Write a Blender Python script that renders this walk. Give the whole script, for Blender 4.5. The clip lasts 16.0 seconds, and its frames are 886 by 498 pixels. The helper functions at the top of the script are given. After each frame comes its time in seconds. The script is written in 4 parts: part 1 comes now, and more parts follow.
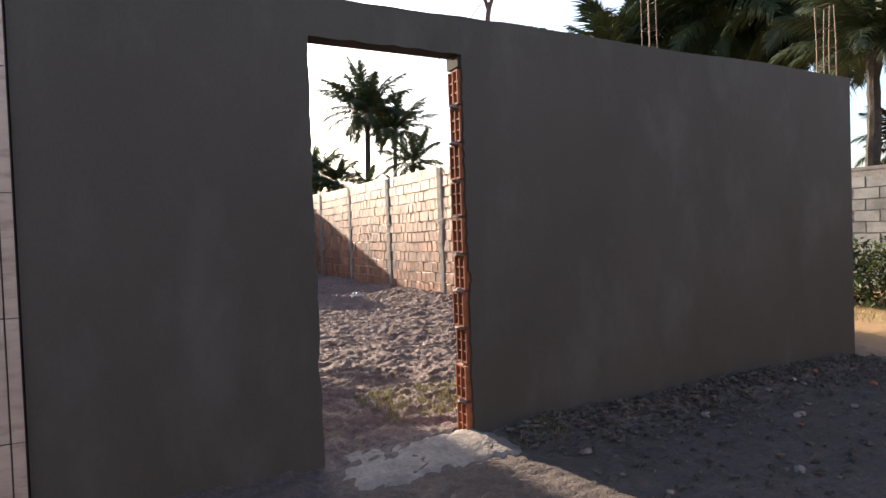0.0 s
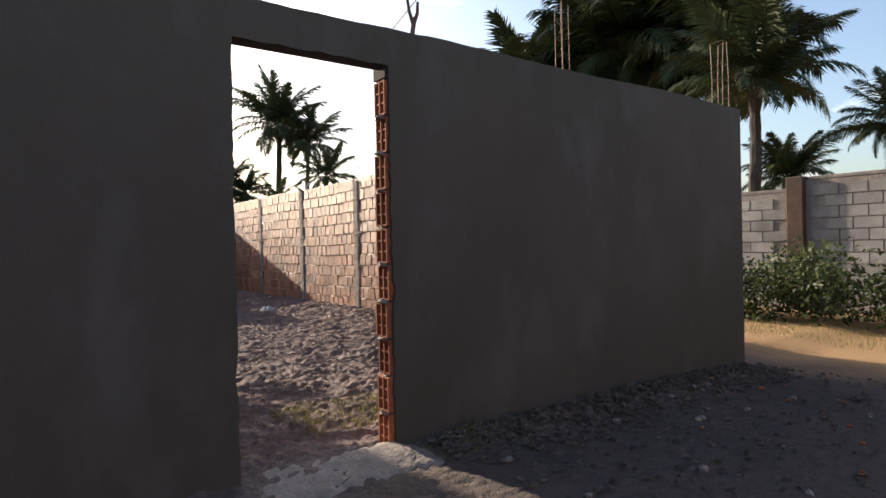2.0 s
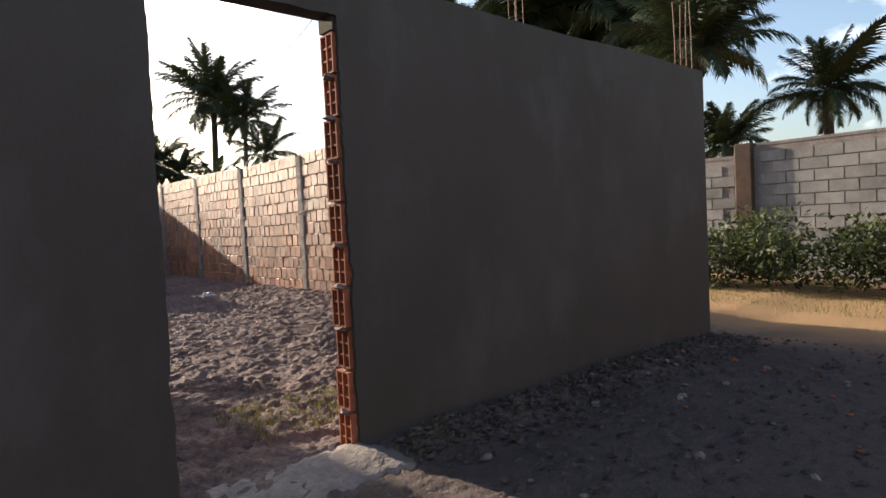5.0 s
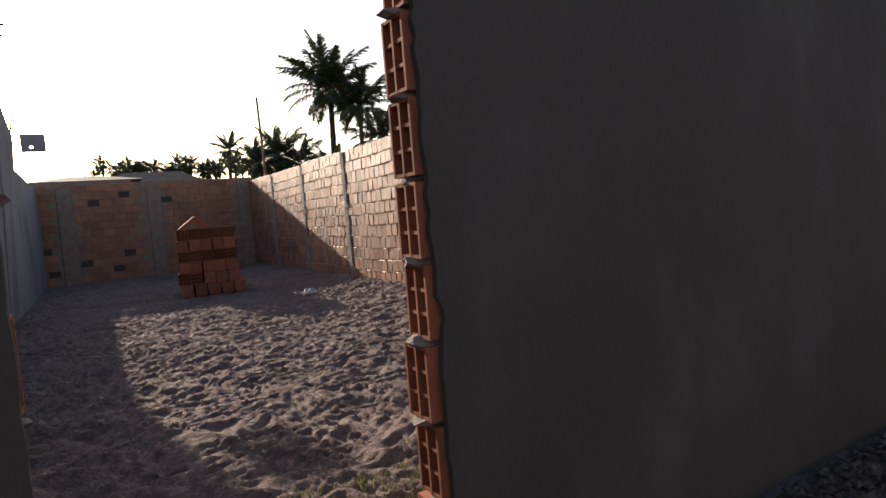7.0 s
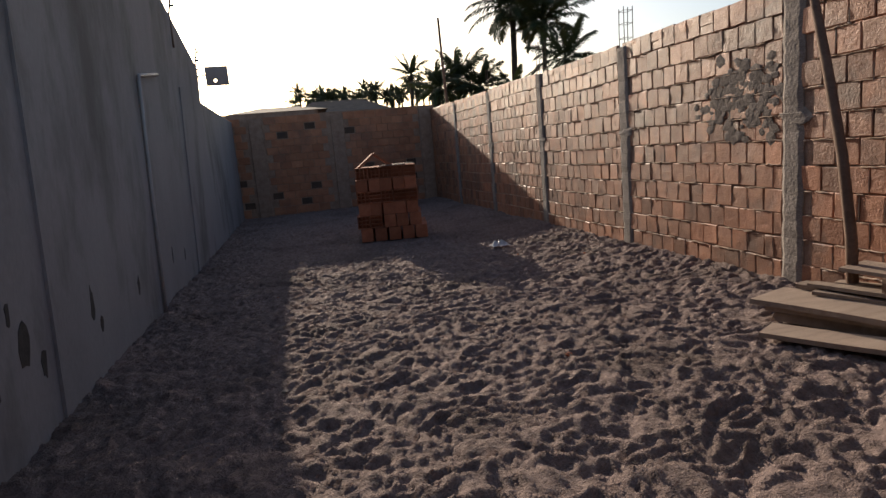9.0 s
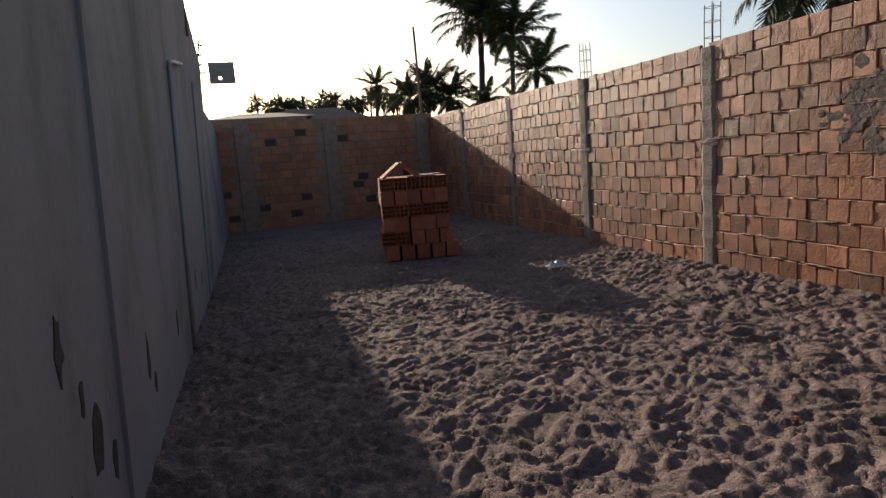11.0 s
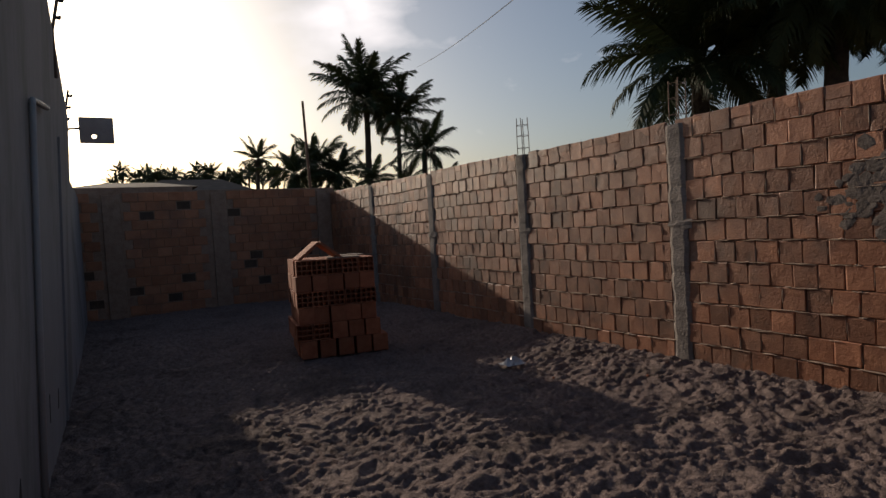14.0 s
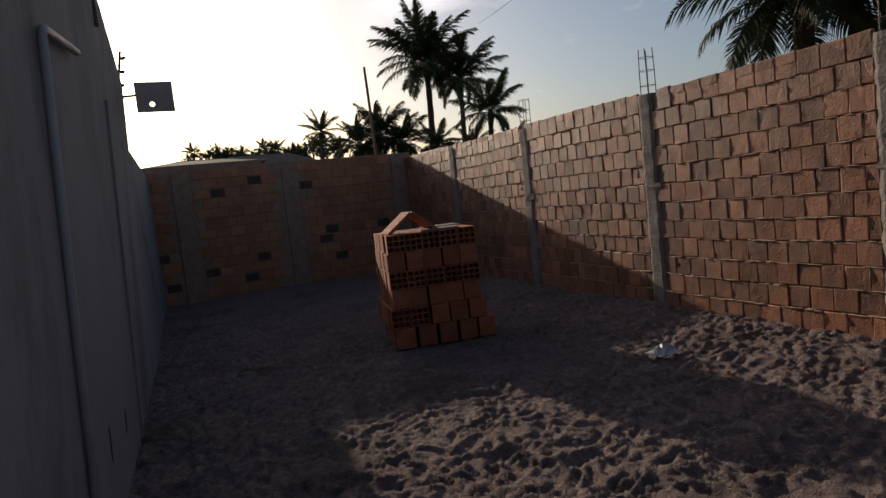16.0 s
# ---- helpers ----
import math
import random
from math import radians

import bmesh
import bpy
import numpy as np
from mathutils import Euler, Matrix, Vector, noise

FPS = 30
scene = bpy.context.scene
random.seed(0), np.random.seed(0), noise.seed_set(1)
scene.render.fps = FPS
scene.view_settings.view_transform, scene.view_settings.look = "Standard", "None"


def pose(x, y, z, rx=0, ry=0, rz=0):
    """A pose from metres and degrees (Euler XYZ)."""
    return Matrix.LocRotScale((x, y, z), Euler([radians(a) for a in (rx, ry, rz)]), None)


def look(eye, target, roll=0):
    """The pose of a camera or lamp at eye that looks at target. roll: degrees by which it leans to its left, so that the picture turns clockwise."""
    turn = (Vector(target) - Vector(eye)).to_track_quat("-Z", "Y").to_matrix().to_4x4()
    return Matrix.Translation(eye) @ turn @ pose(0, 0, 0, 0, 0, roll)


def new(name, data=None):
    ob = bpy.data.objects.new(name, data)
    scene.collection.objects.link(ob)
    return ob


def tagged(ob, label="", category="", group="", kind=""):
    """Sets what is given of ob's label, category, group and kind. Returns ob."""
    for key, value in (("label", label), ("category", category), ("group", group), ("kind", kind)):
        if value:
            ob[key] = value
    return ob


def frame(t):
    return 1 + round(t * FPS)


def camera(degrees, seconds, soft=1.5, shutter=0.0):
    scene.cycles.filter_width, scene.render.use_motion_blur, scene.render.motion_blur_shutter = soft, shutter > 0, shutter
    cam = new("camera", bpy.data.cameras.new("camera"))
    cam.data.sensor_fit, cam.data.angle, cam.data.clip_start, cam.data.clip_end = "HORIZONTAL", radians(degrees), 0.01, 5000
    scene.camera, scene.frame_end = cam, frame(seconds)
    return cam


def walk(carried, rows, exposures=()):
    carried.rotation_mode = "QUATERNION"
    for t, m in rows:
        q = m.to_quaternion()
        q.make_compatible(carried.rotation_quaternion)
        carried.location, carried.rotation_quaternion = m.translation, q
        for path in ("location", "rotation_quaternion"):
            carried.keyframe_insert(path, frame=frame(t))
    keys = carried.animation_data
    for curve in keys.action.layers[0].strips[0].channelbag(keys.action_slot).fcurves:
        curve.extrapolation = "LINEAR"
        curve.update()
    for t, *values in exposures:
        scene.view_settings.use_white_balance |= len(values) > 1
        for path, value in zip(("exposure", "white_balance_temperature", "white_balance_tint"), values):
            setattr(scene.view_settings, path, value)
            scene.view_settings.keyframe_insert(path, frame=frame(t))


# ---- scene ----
cam = camera(72.4, 16.0)
PATH = [
    (0, (-1.661, -2.889, 1.125), (-0.729, -1.12, 1.076), -2.1),
    (0.5, (-1.715, -2.871, 1.121), (-0.693, -1.153, 1.076), -1.1),
    (1, (-1.749, -2.859, 1.116), (-0.662, -1.18, 1.123), -1.1),
    (1.5, (-1.733, -2.863, 1.108), (-0.533, -1.263, 1.151), -1.6),
    (2, (-1.72, -2.854, 1.098), (-0.541, -1.238, 1.093), -1.2),
    (2.5, (-1.729, -2.847, 1.084), (-0.586, -1.206, 1.07), -0.1),
    (3, (-1.747, -2.85, 1.077), (-0.562, -1.239, 1.054), 1.3),
    (3.5, (-1.744, -2.835, 1.085), (-0.498, -1.271, 1.044), -0.6),
    (4, (-1.759, -2.827, 1.085), (-0.529, -1.253, 0.997), -1.7),
    (4.2, (-1.751, -2.781, 1.101), (-0.416, -1.292, 1.06), -3.6),
    (6.3, (-1.031, -1.839, 1.06), (0.164, -0.25, 0.838), -4.0),
    (6.5, (-0.935, -1.689, 1.051), (0.217, -0.059, 0.92), -5.2),
    (6.6, (-0.866, -1.597, 1.074), (0.241, 0.069, 1.106), -4.5),
    (6.8, (-0.764, -1.446, 1.118), (0.294, 0.249, 1.035), -4.4),
    (7, (-0.7, -1.289, 1.131), (0.3, 0.439, 1.006), -4.7),
    (7.5, (-0.646, -0.815, 1.131), (0.258, 0.942, 0.822), -2.8),
    (7.6, (-0.614, -0.727, 1.155), (0.188, 1.057, 0.736), -3.0),
    (8, (-0.511, -0.412, 1.143), (0.073, 1.459, 0.748), -4.1),
    (8.5, (-0.391, -0.007, 1.212), (0.142, 1.899, 0.923), -6.9),
    (9, (-0.345, 0.382, 1.357), (0.1, 2.304, 1.033), -5.0),
    (9.5, (-0.407, 0.736, 1.4), (0.056, 2.677, 1.264), -2.2),
    (9.7, (-0.459, 0.855, 1.379), (-0.069, 2.811, 1.238), -3.4),
    (11.8, (-1.51, 1.99, 1.497), (-0.619, 3.746, 1.147), -1.7),
    (12, (-1.51, 2.07, 1.535), (-0.547, 3.807, 1.296), -1.8),
    (12.5, (-1.351, 2.246, 1.49), (-0.477, 4.045, 1.488), -8.9),
    (13, (-1.296, 2.352, 1.491), (-0.35, 4.114, 1.459), -7.1),
    (13.5, (-1.372, 2.687, 1.498), (-0.357, 4.409, 1.57), -0.9),
    (14, (-1.41, 2.926, 1.483), (-0.429, 4.667, 1.409), -3.4),
    (14.5, (-1.331, 3.349, 1.492), (-0.442, 5.136, 1.365), -8.3),
    (15, (-1.4, 3.633, 1.496), (-0.324, 5.318, 1.447), -3.1),
    (15.5, (-1.417, 3.963, 1.514), (-0.221, 5.566, 1.47), -1.3),
    (16, (-1.307, 4.18, 1.504), (-0.525, 6.013, 1.334), -6.4),
]
walk(cam, [(t, look(eye, target, roll)) for t, eye, target, roll in PATH],
     [(t, stops, 6200, 12) for t, stops in ((0.0, 1.75), (1.5, 1.3), (4.2, 1.1), (6.5, 1.45), (7.0, 0.8), (7.5, 0.75), (8.0, 1.15), (9.0, 0.4), (9.5, 0.0), (11.8, 0.55), (12.0, 0.45), (12.5, -0.35), (13.5, -0.6), (14.5, -0.55), (15.5, -0.1), (16.0, -0.45))])

# ---- light ----
SUN_AZ, SUN_EL = -8.4, 16.7          # degrees right of +y, and above the horizon
world = bpy.data.worlds.new("sky")
scene.world = world
world.use_nodes = True
wn, wl = world.node_tree.nodes, world.node_tree.links
wn.clear()
sky = wn.new("ShaderNodeTexSky")
sky.sky_type, sky.sun_disc = "NISHITA", False
sky.sun_elevation, sky.sun_rotation = radians(SUN_EL), radians(SUN_AZ)
sky.air_density, sky.dust_density, sky.ozone_density = 1.0, 2.8, 1.1
wcoord = wn.new("ShaderNodeTexCoord")
wnoise = wn.new("ShaderNodeTexNoise")
wnoise.inputs["Scale"].default_value, wnoise.inputs["Detail"].default_value = 9.0, 7.0
wmap = wn.new("ShaderNodeMapping")
wmap.inputs["Scale"].default_value = (1, 1, 2.2)
wl.new(wcoord.outputs["Generated"], wmap.inputs["Vector"])
wl.new(wmap.outputs["Vector"], wnoise.inputs["Vector"])
cloud_sum = None
for az, el, size in ((23.2, 20.0, 0.10), (20.4, 19.2, 0.095)):
    d = wn.new("ShaderNodeVectorMath"); d.operation = "DISTANCE"
    d.inputs[1].default_value = (math.sin(radians(az)) * math.cos(radians(el)), math.cos(radians(az)) * math.cos(radians(el)), math.sin(radians(el)))
    wl.new(wcoord.outputs["Generated"], d.inputs[0])
    r = wn.new("ShaderNodeMapRange")
    r.inputs["From Min"].default_value, r.inputs["From Max"].default_value = size, 0.0
    wl.new(d.outputs["Value"], r.inputs["Value"])
    if cloud_sum is None:
        cloud_sum = r.outputs["Result"]
    else:
        a = wn.new("ShaderNodeMath"); a.operation = "MAXIMUM"
        wl.new(cloud_sum, a.inputs[0]); wl.new(r.outputs["Result"], a.inputs[1])
        cloud_sum = a.outputs["Value"]
cm = wn.new("ShaderNodeMath"); cm.operation = "MULTIPLY_ADD"
wl.new(cloud_sum, cm.inputs[0]); cm.inputs[1].default_value = 0.7
wl.new(wnoise.outputs["Fac"], cm.inputs[2])
cr = wn.new("ShaderNodeMapRange")
cr.inputs["From Min"].default_value, cr.inputs["From Max"].default_value = 0.62, 1.12
wl.new(cm.outputs["Value"], cr.inputs["Value"])
cmix = wn.new("ShaderNodeMix"); cmix.data_type = "RGBA"
wl.new(cr.outputs["Result"], cmix.inputs["Factor"])
wl.new(sky.outputs["Color"], cmix.inputs["A"])
cmix.inputs["B"].default_value = (14.0, 12.9, 12.2, 1)
wbg = wn.new("ShaderNodeBackground")
wbg.inputs["Strength"].default_value = 0.12
wout = wn.new("ShaderNodeOutputWorld")
wl.new(cmix.outputs["Result"], wbg.inputs["Color"])
wl.new(wbg.outputs["Background"], wout.inputs["Surface"])

sun = new("sun", bpy.data.lights.new("sun", "SUN"))
sun.data.energy, sun.data.angle, sun.data.color = 5.0, radians(0.6), (1.0, 0.83, 0.62)
SUN_DIR = Vector((math.sin(radians(SUN_AZ)) * math.cos(radians(SUN_EL)), math.cos(radians(SUN_AZ)) * math.cos(radians(SUN_EL)), math.sin(radians(SUN_EL))))
sun.matrix_world = look(SUN_DIR * 40, (0, 0, 0))


# ---- materials ----
def mat(name, c1, c2, rough=0.85, scale=4.0, fine=60.0, bump=0.3, depth=0.01, stain=None, stain_scale=0.8, stain_amount=0.5,
        per_object=0.0, per_island=0.0, metal=0.0, translucent=0.0, stretch=(1, 1, 1), stain_lo=0.5, spec=0.25):
    """Two colours mixed by coarse and fine noise, optional stains, variation from piece to piece, and fine relief."""
    m = bpy.data.materials.new(name)
    m.use_nodes = True
    n, l = m.node_tree.nodes, m.node_tree.links
    bsdf = n["Principled BSDF"]
    geo = n.new("ShaderNodeNewGeometry")
    mp = n.new("ShaderNodeMapping")
    mp.inputs["Scale"].default_value = stretch
    l.new(geo.outputs["Position"], mp.inputs["Vector"])

    def noise_node(s, detail=5.0, rough_=0.6):
        t = n.new("ShaderNodeTexNoise")
        t.inputs["Scale"].default_value, t.inputs["Detail"].default_value, t.inputs["Roughness"].default_value = s, detail, rough_
        l.new(mp.outputs["Vector"], t.inputs["Vector"])
        return t.outputs["Fac"]
    coarse, small = noise_node(scale), noise_node(fine, 3.0)
    add = n.new("ShaderNodeMath"); add.operation = "MULTIPLY_ADD"
    l.new(small, add.inputs[0]); add.inputs[1].default_value = 0.5
    l.new(coarse, add.inputs[2])
    rng = n.new("ShaderNodeMapRange")
    rng.inputs["From Min"].default_value, rng.inputs["From Max"].default_value = 0.52, 0.98
    l.new(add.outputs["Value"], rng.inputs["Value"])
    mix = n.new("ShaderNodeMix"); mix.data_type = "RGBA"
    mix.inputs["A"].default_value, mix.inputs["B"].default_value = (*c1, 1), (*c2, 1)
    l.new(rng.outputs["Result"], mix.inputs["Factor"])
    col = mix.outputs["Result"]
    if stain:
        sf = noise_node(stain_scale, 7.0, 0.65)
        sr = n.new("ShaderNodeMapRange")
        sr.inputs["From Min"].default_value, sr.inputs["From Max"].default_value = stain_lo, stain_lo + 0.16
        sr.inputs["To Max"].default_value = stain_amount
        l.new(sf, sr.inputs["Value"])
        sm = n.new("ShaderNodeMix"); sm.data_type = "RGBA"
        l.new(sr.outputs["Result"], sm.inputs["Factor"])
        l.new(col, sm.inputs["A"]); sm.inputs["B"].default_value = (*stain, 1)
        col = sm.outputs["Result"]
    if per_object or per_island:
        if per_object:
            info = n.new("ShaderNodeObjectInfo"); rnd, amount = info.outputs["Random"], per_object
        else:
            rnd, amount = geo.outputs["Random Per Island"], per_island
        vr = n.new("ShaderNodeMapRange")
        vr.inputs["To Min"].default_value, vr.inputs["To Max"].default_value = 1 - amount, 1 + amount * 0.6
        l.new(rnd, vr.inputs["Value"])
        hs = n.new("ShaderNodeHueSaturation")
        l.new(vr.outputs["Result"], hs.inputs["Value"])
        l.new(col, hs.inputs["Color"])
        col = hs.outputs["Color"]
    l.new(col, bsdf.inputs["Base Color"])
    bsdf.inputs["Roughness"].default_value, bsdf.inputs["Metallic"].default_value = rough, metal
    bsdf.inputs["Specular IOR Level"].default_value = spec
    if bump:
        b = n.new("ShaderNodeBump")
        b.inputs["Strength"].default_value, b.inputs["Distance"].default_value = bump, depth
        l.new(add.outputs["Value"], b.inputs["Height"])
        l.new(b.outputs["Normal"], bsdf.inputs["Normal"])
    if translucent:
        tr = n.new("ShaderNodeBsdfTranslucent")
        l.new(col, tr.inputs["Color"])
        ms = n.new("ShaderNodeMixShader")
        ms.inputs["Fac"].default_value = translucent
        l.new(bsdf.outputs["BSDF"], ms.inputs[1]); l.new(tr.outputs["BSDF"], ms.inputs[2])
        l.new(ms.outputs["Shader"], n["Material Output"].inputs["Surface"])
    return m


SAND = mat("sand", (0.122, 0.089, 0.081), (0.285, 0.212, 0.19), 0.95, 22.0, 110, 1.0, 0.035, (0.085, 0.062, 0.05), 0.9, 0.6)
def soil_and_shade(m):
    """Orange road earth beyond the plastered wall; darker soil in front, shade painted in."""
    n, l = m.node_tree.nodes, m.node_tree.links
    bsdf = n["Principled BSDF"]
    col = bsdf.inputs["Base Color"].links[0].from_socket
    geo, sep = n.new("ShaderNodeNewGeometry"), n.new("ShaderNodeSeparateXYZ")
    l.new(geo.outputs["Position"], sep.inputs["Vector"])
    t = n.new("ShaderNodeTexNoise")
    t.inputs["Scale"].default_value, t.inputs["Detail"].default_value = 1.1, 6.0
    l.new(geo.outputs["Position"], t.inputs["Vector"])
    # Y mix also darkens against the sun patch that falls through the doorway
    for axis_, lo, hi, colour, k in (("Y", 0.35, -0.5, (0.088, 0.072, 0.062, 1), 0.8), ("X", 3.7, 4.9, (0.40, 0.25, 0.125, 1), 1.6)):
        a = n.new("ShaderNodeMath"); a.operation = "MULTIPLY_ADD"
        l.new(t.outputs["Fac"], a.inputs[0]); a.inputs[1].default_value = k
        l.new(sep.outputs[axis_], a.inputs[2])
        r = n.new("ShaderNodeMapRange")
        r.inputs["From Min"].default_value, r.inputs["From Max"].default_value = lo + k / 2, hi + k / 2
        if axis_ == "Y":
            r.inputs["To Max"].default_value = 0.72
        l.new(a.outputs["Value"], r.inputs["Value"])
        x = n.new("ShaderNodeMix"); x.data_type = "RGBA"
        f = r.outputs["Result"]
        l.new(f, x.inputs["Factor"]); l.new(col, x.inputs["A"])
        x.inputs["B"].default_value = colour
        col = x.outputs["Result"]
    l.new(col, bsdf.inputs["Base Color"])


soil_and_shade(SAND)
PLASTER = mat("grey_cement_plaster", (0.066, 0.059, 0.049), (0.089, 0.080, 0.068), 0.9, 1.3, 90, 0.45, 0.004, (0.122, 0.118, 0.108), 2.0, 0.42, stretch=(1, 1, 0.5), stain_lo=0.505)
WHITEWASH = mat("stained_white_plaster", (0.21, 0.20, 0.21), (0.28, 0.27, 0.275), 0.9, 1.2, 50, 0.3, 0.005, (0.09, 0.085, 0.08), 1.0, 0.75, stretch=(1, 1, 0.4), stain_lo=0.52)
BRICK = mat("orange_clay_brick", (0.24, 0.086, 0.040), (0.39, 0.165, 0.082), 0.55, 7, 55, 0.8, 0.010, (0.10, 0.062, 0.045), 1.9, 0.6, per_object=0.42, stain_lo=0.50, spec=0.6)
BRICK_FAR = mat("orange_clay_brick_joined", (0.24, 0.086, 0.040), (0.39, 0.165, 0.082), 0.55, 7, 55, 0.8, 0.010, (0.10, 0.062, 0.045), 1.9, 0.6, per_island=0.42, stain_lo=0.50, spec=0.6)
BRICK_BACK = mat("shaded_brown_brick", (0.31, 0.13, 0.072), (0.43, 0.195, 0.11), 0.88, 5, 50, 0.5, 0.006, (0.17, 0.10, 0.075), 1.3, 0.6, per_object=0.2)
CLAY = mat("red_hollow_brick", (0.27, 0.088, 0.044), (0.41, 0.150, 0.076), 0.85, 9, 70, 0.35, 0.004, per_object=0.25)
MORTAR = mat("grey_mortar", (0.22, 0.135, 0.095), (0.34, 0.23, 0.17), 0.95, 6, 45, 0.9, 0.015)
CONCRETE = mat("rough_concrete", (0.17, 0.145, 0.13), (0.29, 0.25, 0.222), 0.93, 5, 40, 0.9, 0.015, (0.13, 0.11, 0.095), 2.0, 0.6)
CONCRETE_PALE = mat("dried_mortar", (0.32, 0.23, 0.17), (0.46, 0.35, 0.27), 0.9, 6, 60, 0.6, 0.006)
CBLOCK = mat("weathered_concrete_block", (0.22, 0.205, 0.19), (0.34, 0.32, 0.295), 0.93, 4, 50, 0.5, 0.008, (0.13, 0.12, 0.105), 1.2, 0.6, per_object=0.18)
CBLOCK_FAR = mat("weathered_concrete_block_joined", (0.22, 0.205, 0.19), (0.34, 0.32, 0.295), 0.93, 4, 50, 0.5, 0.008, (0.13, 0.12, 0.105), 1.2, 0.6, per_island=0.18)
RUSTPOST = mat("rust_stained_post", (0.055, 0.036, 0.026), (0.11, 0.07, 0.05), 0.9, 4, 50, 0.5, 0.008, (0.06, 0.05, 0.045), 1.6, 0.6)
STEEL = mat("rusty_rebar", (0.10, 0.07, 0.055), (0.17, 0.11, 0.08), 0.75, 12, 90, 0.3, 0.002, metal=0.3)
BOARD = mat("weathered_board", (0.21, 0.155, 0.12), (0.36, 0.28, 0.22), 0.85, 3, 60, 0.5, 0.004, (0.22, 0.17, 0.13), 1.5, 0.5, per_object=0.2, stretch=(1, 6, 6))
POLEWOOD = mat("dark_bare_pole", (0.09, 0.055, 0.04), (0.17, 0.11, 0.08), 0.9, 6, 60, 0.5, 0.006)
TRUNK = mat("palm_trunk", (0.03, 0.026, 0.022), (0.068, 0.057, 0.048), 0.95, 5, 30, 0.8, 0.03)
FROND = mat("palm_leaf", (0.022, 0.034, 0.014), (0.048, 0.064, 0.026), 0.6, 1.5, 9, 0.0, 0, translucent=0.12, per_object=0.3)
LEAF = mat("shrub_leaf", (0.034, 0.05, 0.016), (0.085, 0.105, 0.036), 0.6, 2, 14, 0.0, 0, translucent=0.25, per_island=0.35)
GRASS = mat("dry_grass", (0.16, 0.17, 0.05), (0.28, 0.25, 0.09), 0.8, 2, 14, 0.0, 0, translucent=0.25, per_island=0.3)
TILE = mat("beige_facade_tile", (0.42, 0.32, 0.26), (0.55, 0.44, 0.36), 0.35, 3, 14, 0.1, 0.002, (0.30, 0.21, 0.16), 9.0, 0.7, stretch=(0.6, 1, 2.4))
GROUT = mat("dark_grout", (0.06, 0.055, 0.05), (0.10, 0.09, 0.08), 0.95, 5, 40, 0.2, 0.003)
ROOFTILE = mat("grey_brown_roof_tile", (0.075, 0.058, 0.048), (0.13, 0.10, 0.08), 0.9, 4, 40, 0.4, 0.006)
HOUSEWALL = mat("dim_rendered_wall", (0.20, 0.15, 0.125), (0.28, 0.22, 0.18), 0.9, 1.5, 30, 0.4, 0.01, (0.13, 0.10, 0.09), 1.0, 0.5)
PLATE = mat("dusty_metal_plate", (0.30, 0.25, 0.24), (0.38, 0.33, 0.31), 0.7, 6, 50, 0.1, 0.002)
PIPE = mat("grey_plastic_pipe", (0.30, 0.29, 0.29), (0.36, 0.35, 0.35), 0.6, 6, 50, 0.1, 0.002)
PLASTIC = mat("white_plastic", (0.42, 0.42, 0.43), (0.52, 0.52, 0.53), 0.4, 6, 50, 0.2, 0.003)
LITTER = mat("dry_litter", (0.03, 0.026, 0.022), (0.12, 0.10, 0.08), 0.95, 9, 80, 0.0, 0, per_island=0.5)
SMEAR = mat("spattered_cement", (0.10, 0.082, 0.072), (0.19, 0.16, 0.142), 0.95, 12, 60, 0.9, 0.01)
DAMP = mat("damp_bare_render", (0.035, 0.032, 0.03), (0.07, 0.064, 0.06), 0.9, 14, 80, 0.6, 0.006)
WIRE = mat("black_cable", (0.02, 0.02, 0.02), (0.03, 0.03, 0.03), 0.6, 6, 50, 0, 0)


# ---- mesh helpers ----
def mesh_ob(name, bm, material, parent=None, label="", smooth=False):
    me = bpy.data.meshes.new(name)
    bm.to_mesh(me)
    bm.free()
    me.materials.append(material)
    if smooth:
        me.polygons.foreach_set("use_smooth", [True] * len(me.polygons))
    ob = new(name, me)
    if parent:
        ob.parent = parent
    if label:
        ob["label"] = label
    return ob


def part(name, bm, material, parent, label="", smooth=False):
    return mesh_ob(name, bm, material, parent, label, smooth)


def shared(name, me, parent, m):
    """One more object on a mesh that alike pieces share."""
    ob = new(name, me)
    ob.parent = parent
    ob.matrix_local = m
    return ob


def to_mesh(name, bm, material):
    me = bpy.data.meshes.new(name)
    bm.to_mesh(me)
    bm.free()
    me.materials.append(material)
    return me


def box(bm, x0, x1, y0, y1, z0, z1, m=None, bevel=0.0):
    vs = [bm.verts.new((x, y, z)) for x in (x0, x1) for y in (y0, y1) for z in (z0, z1)]
    if m is not None:
        for v in vs:
            v.co = m @ v.co
    fs = [bm.faces.new([vs[i] for i in f]) for f in ((0, 1, 3, 2), (4, 6, 7, 5), (0, 4, 5, 1), (2, 3, 7, 6), (0, 2, 6, 4), (1, 5, 7, 3))]
    if bevel:
        es = {e for f in fs for e in f.edges}
        bmesh.ops.bevel(bm, geom=list(es), offset=bevel, segments=1, affect="EDGES")
    return vs


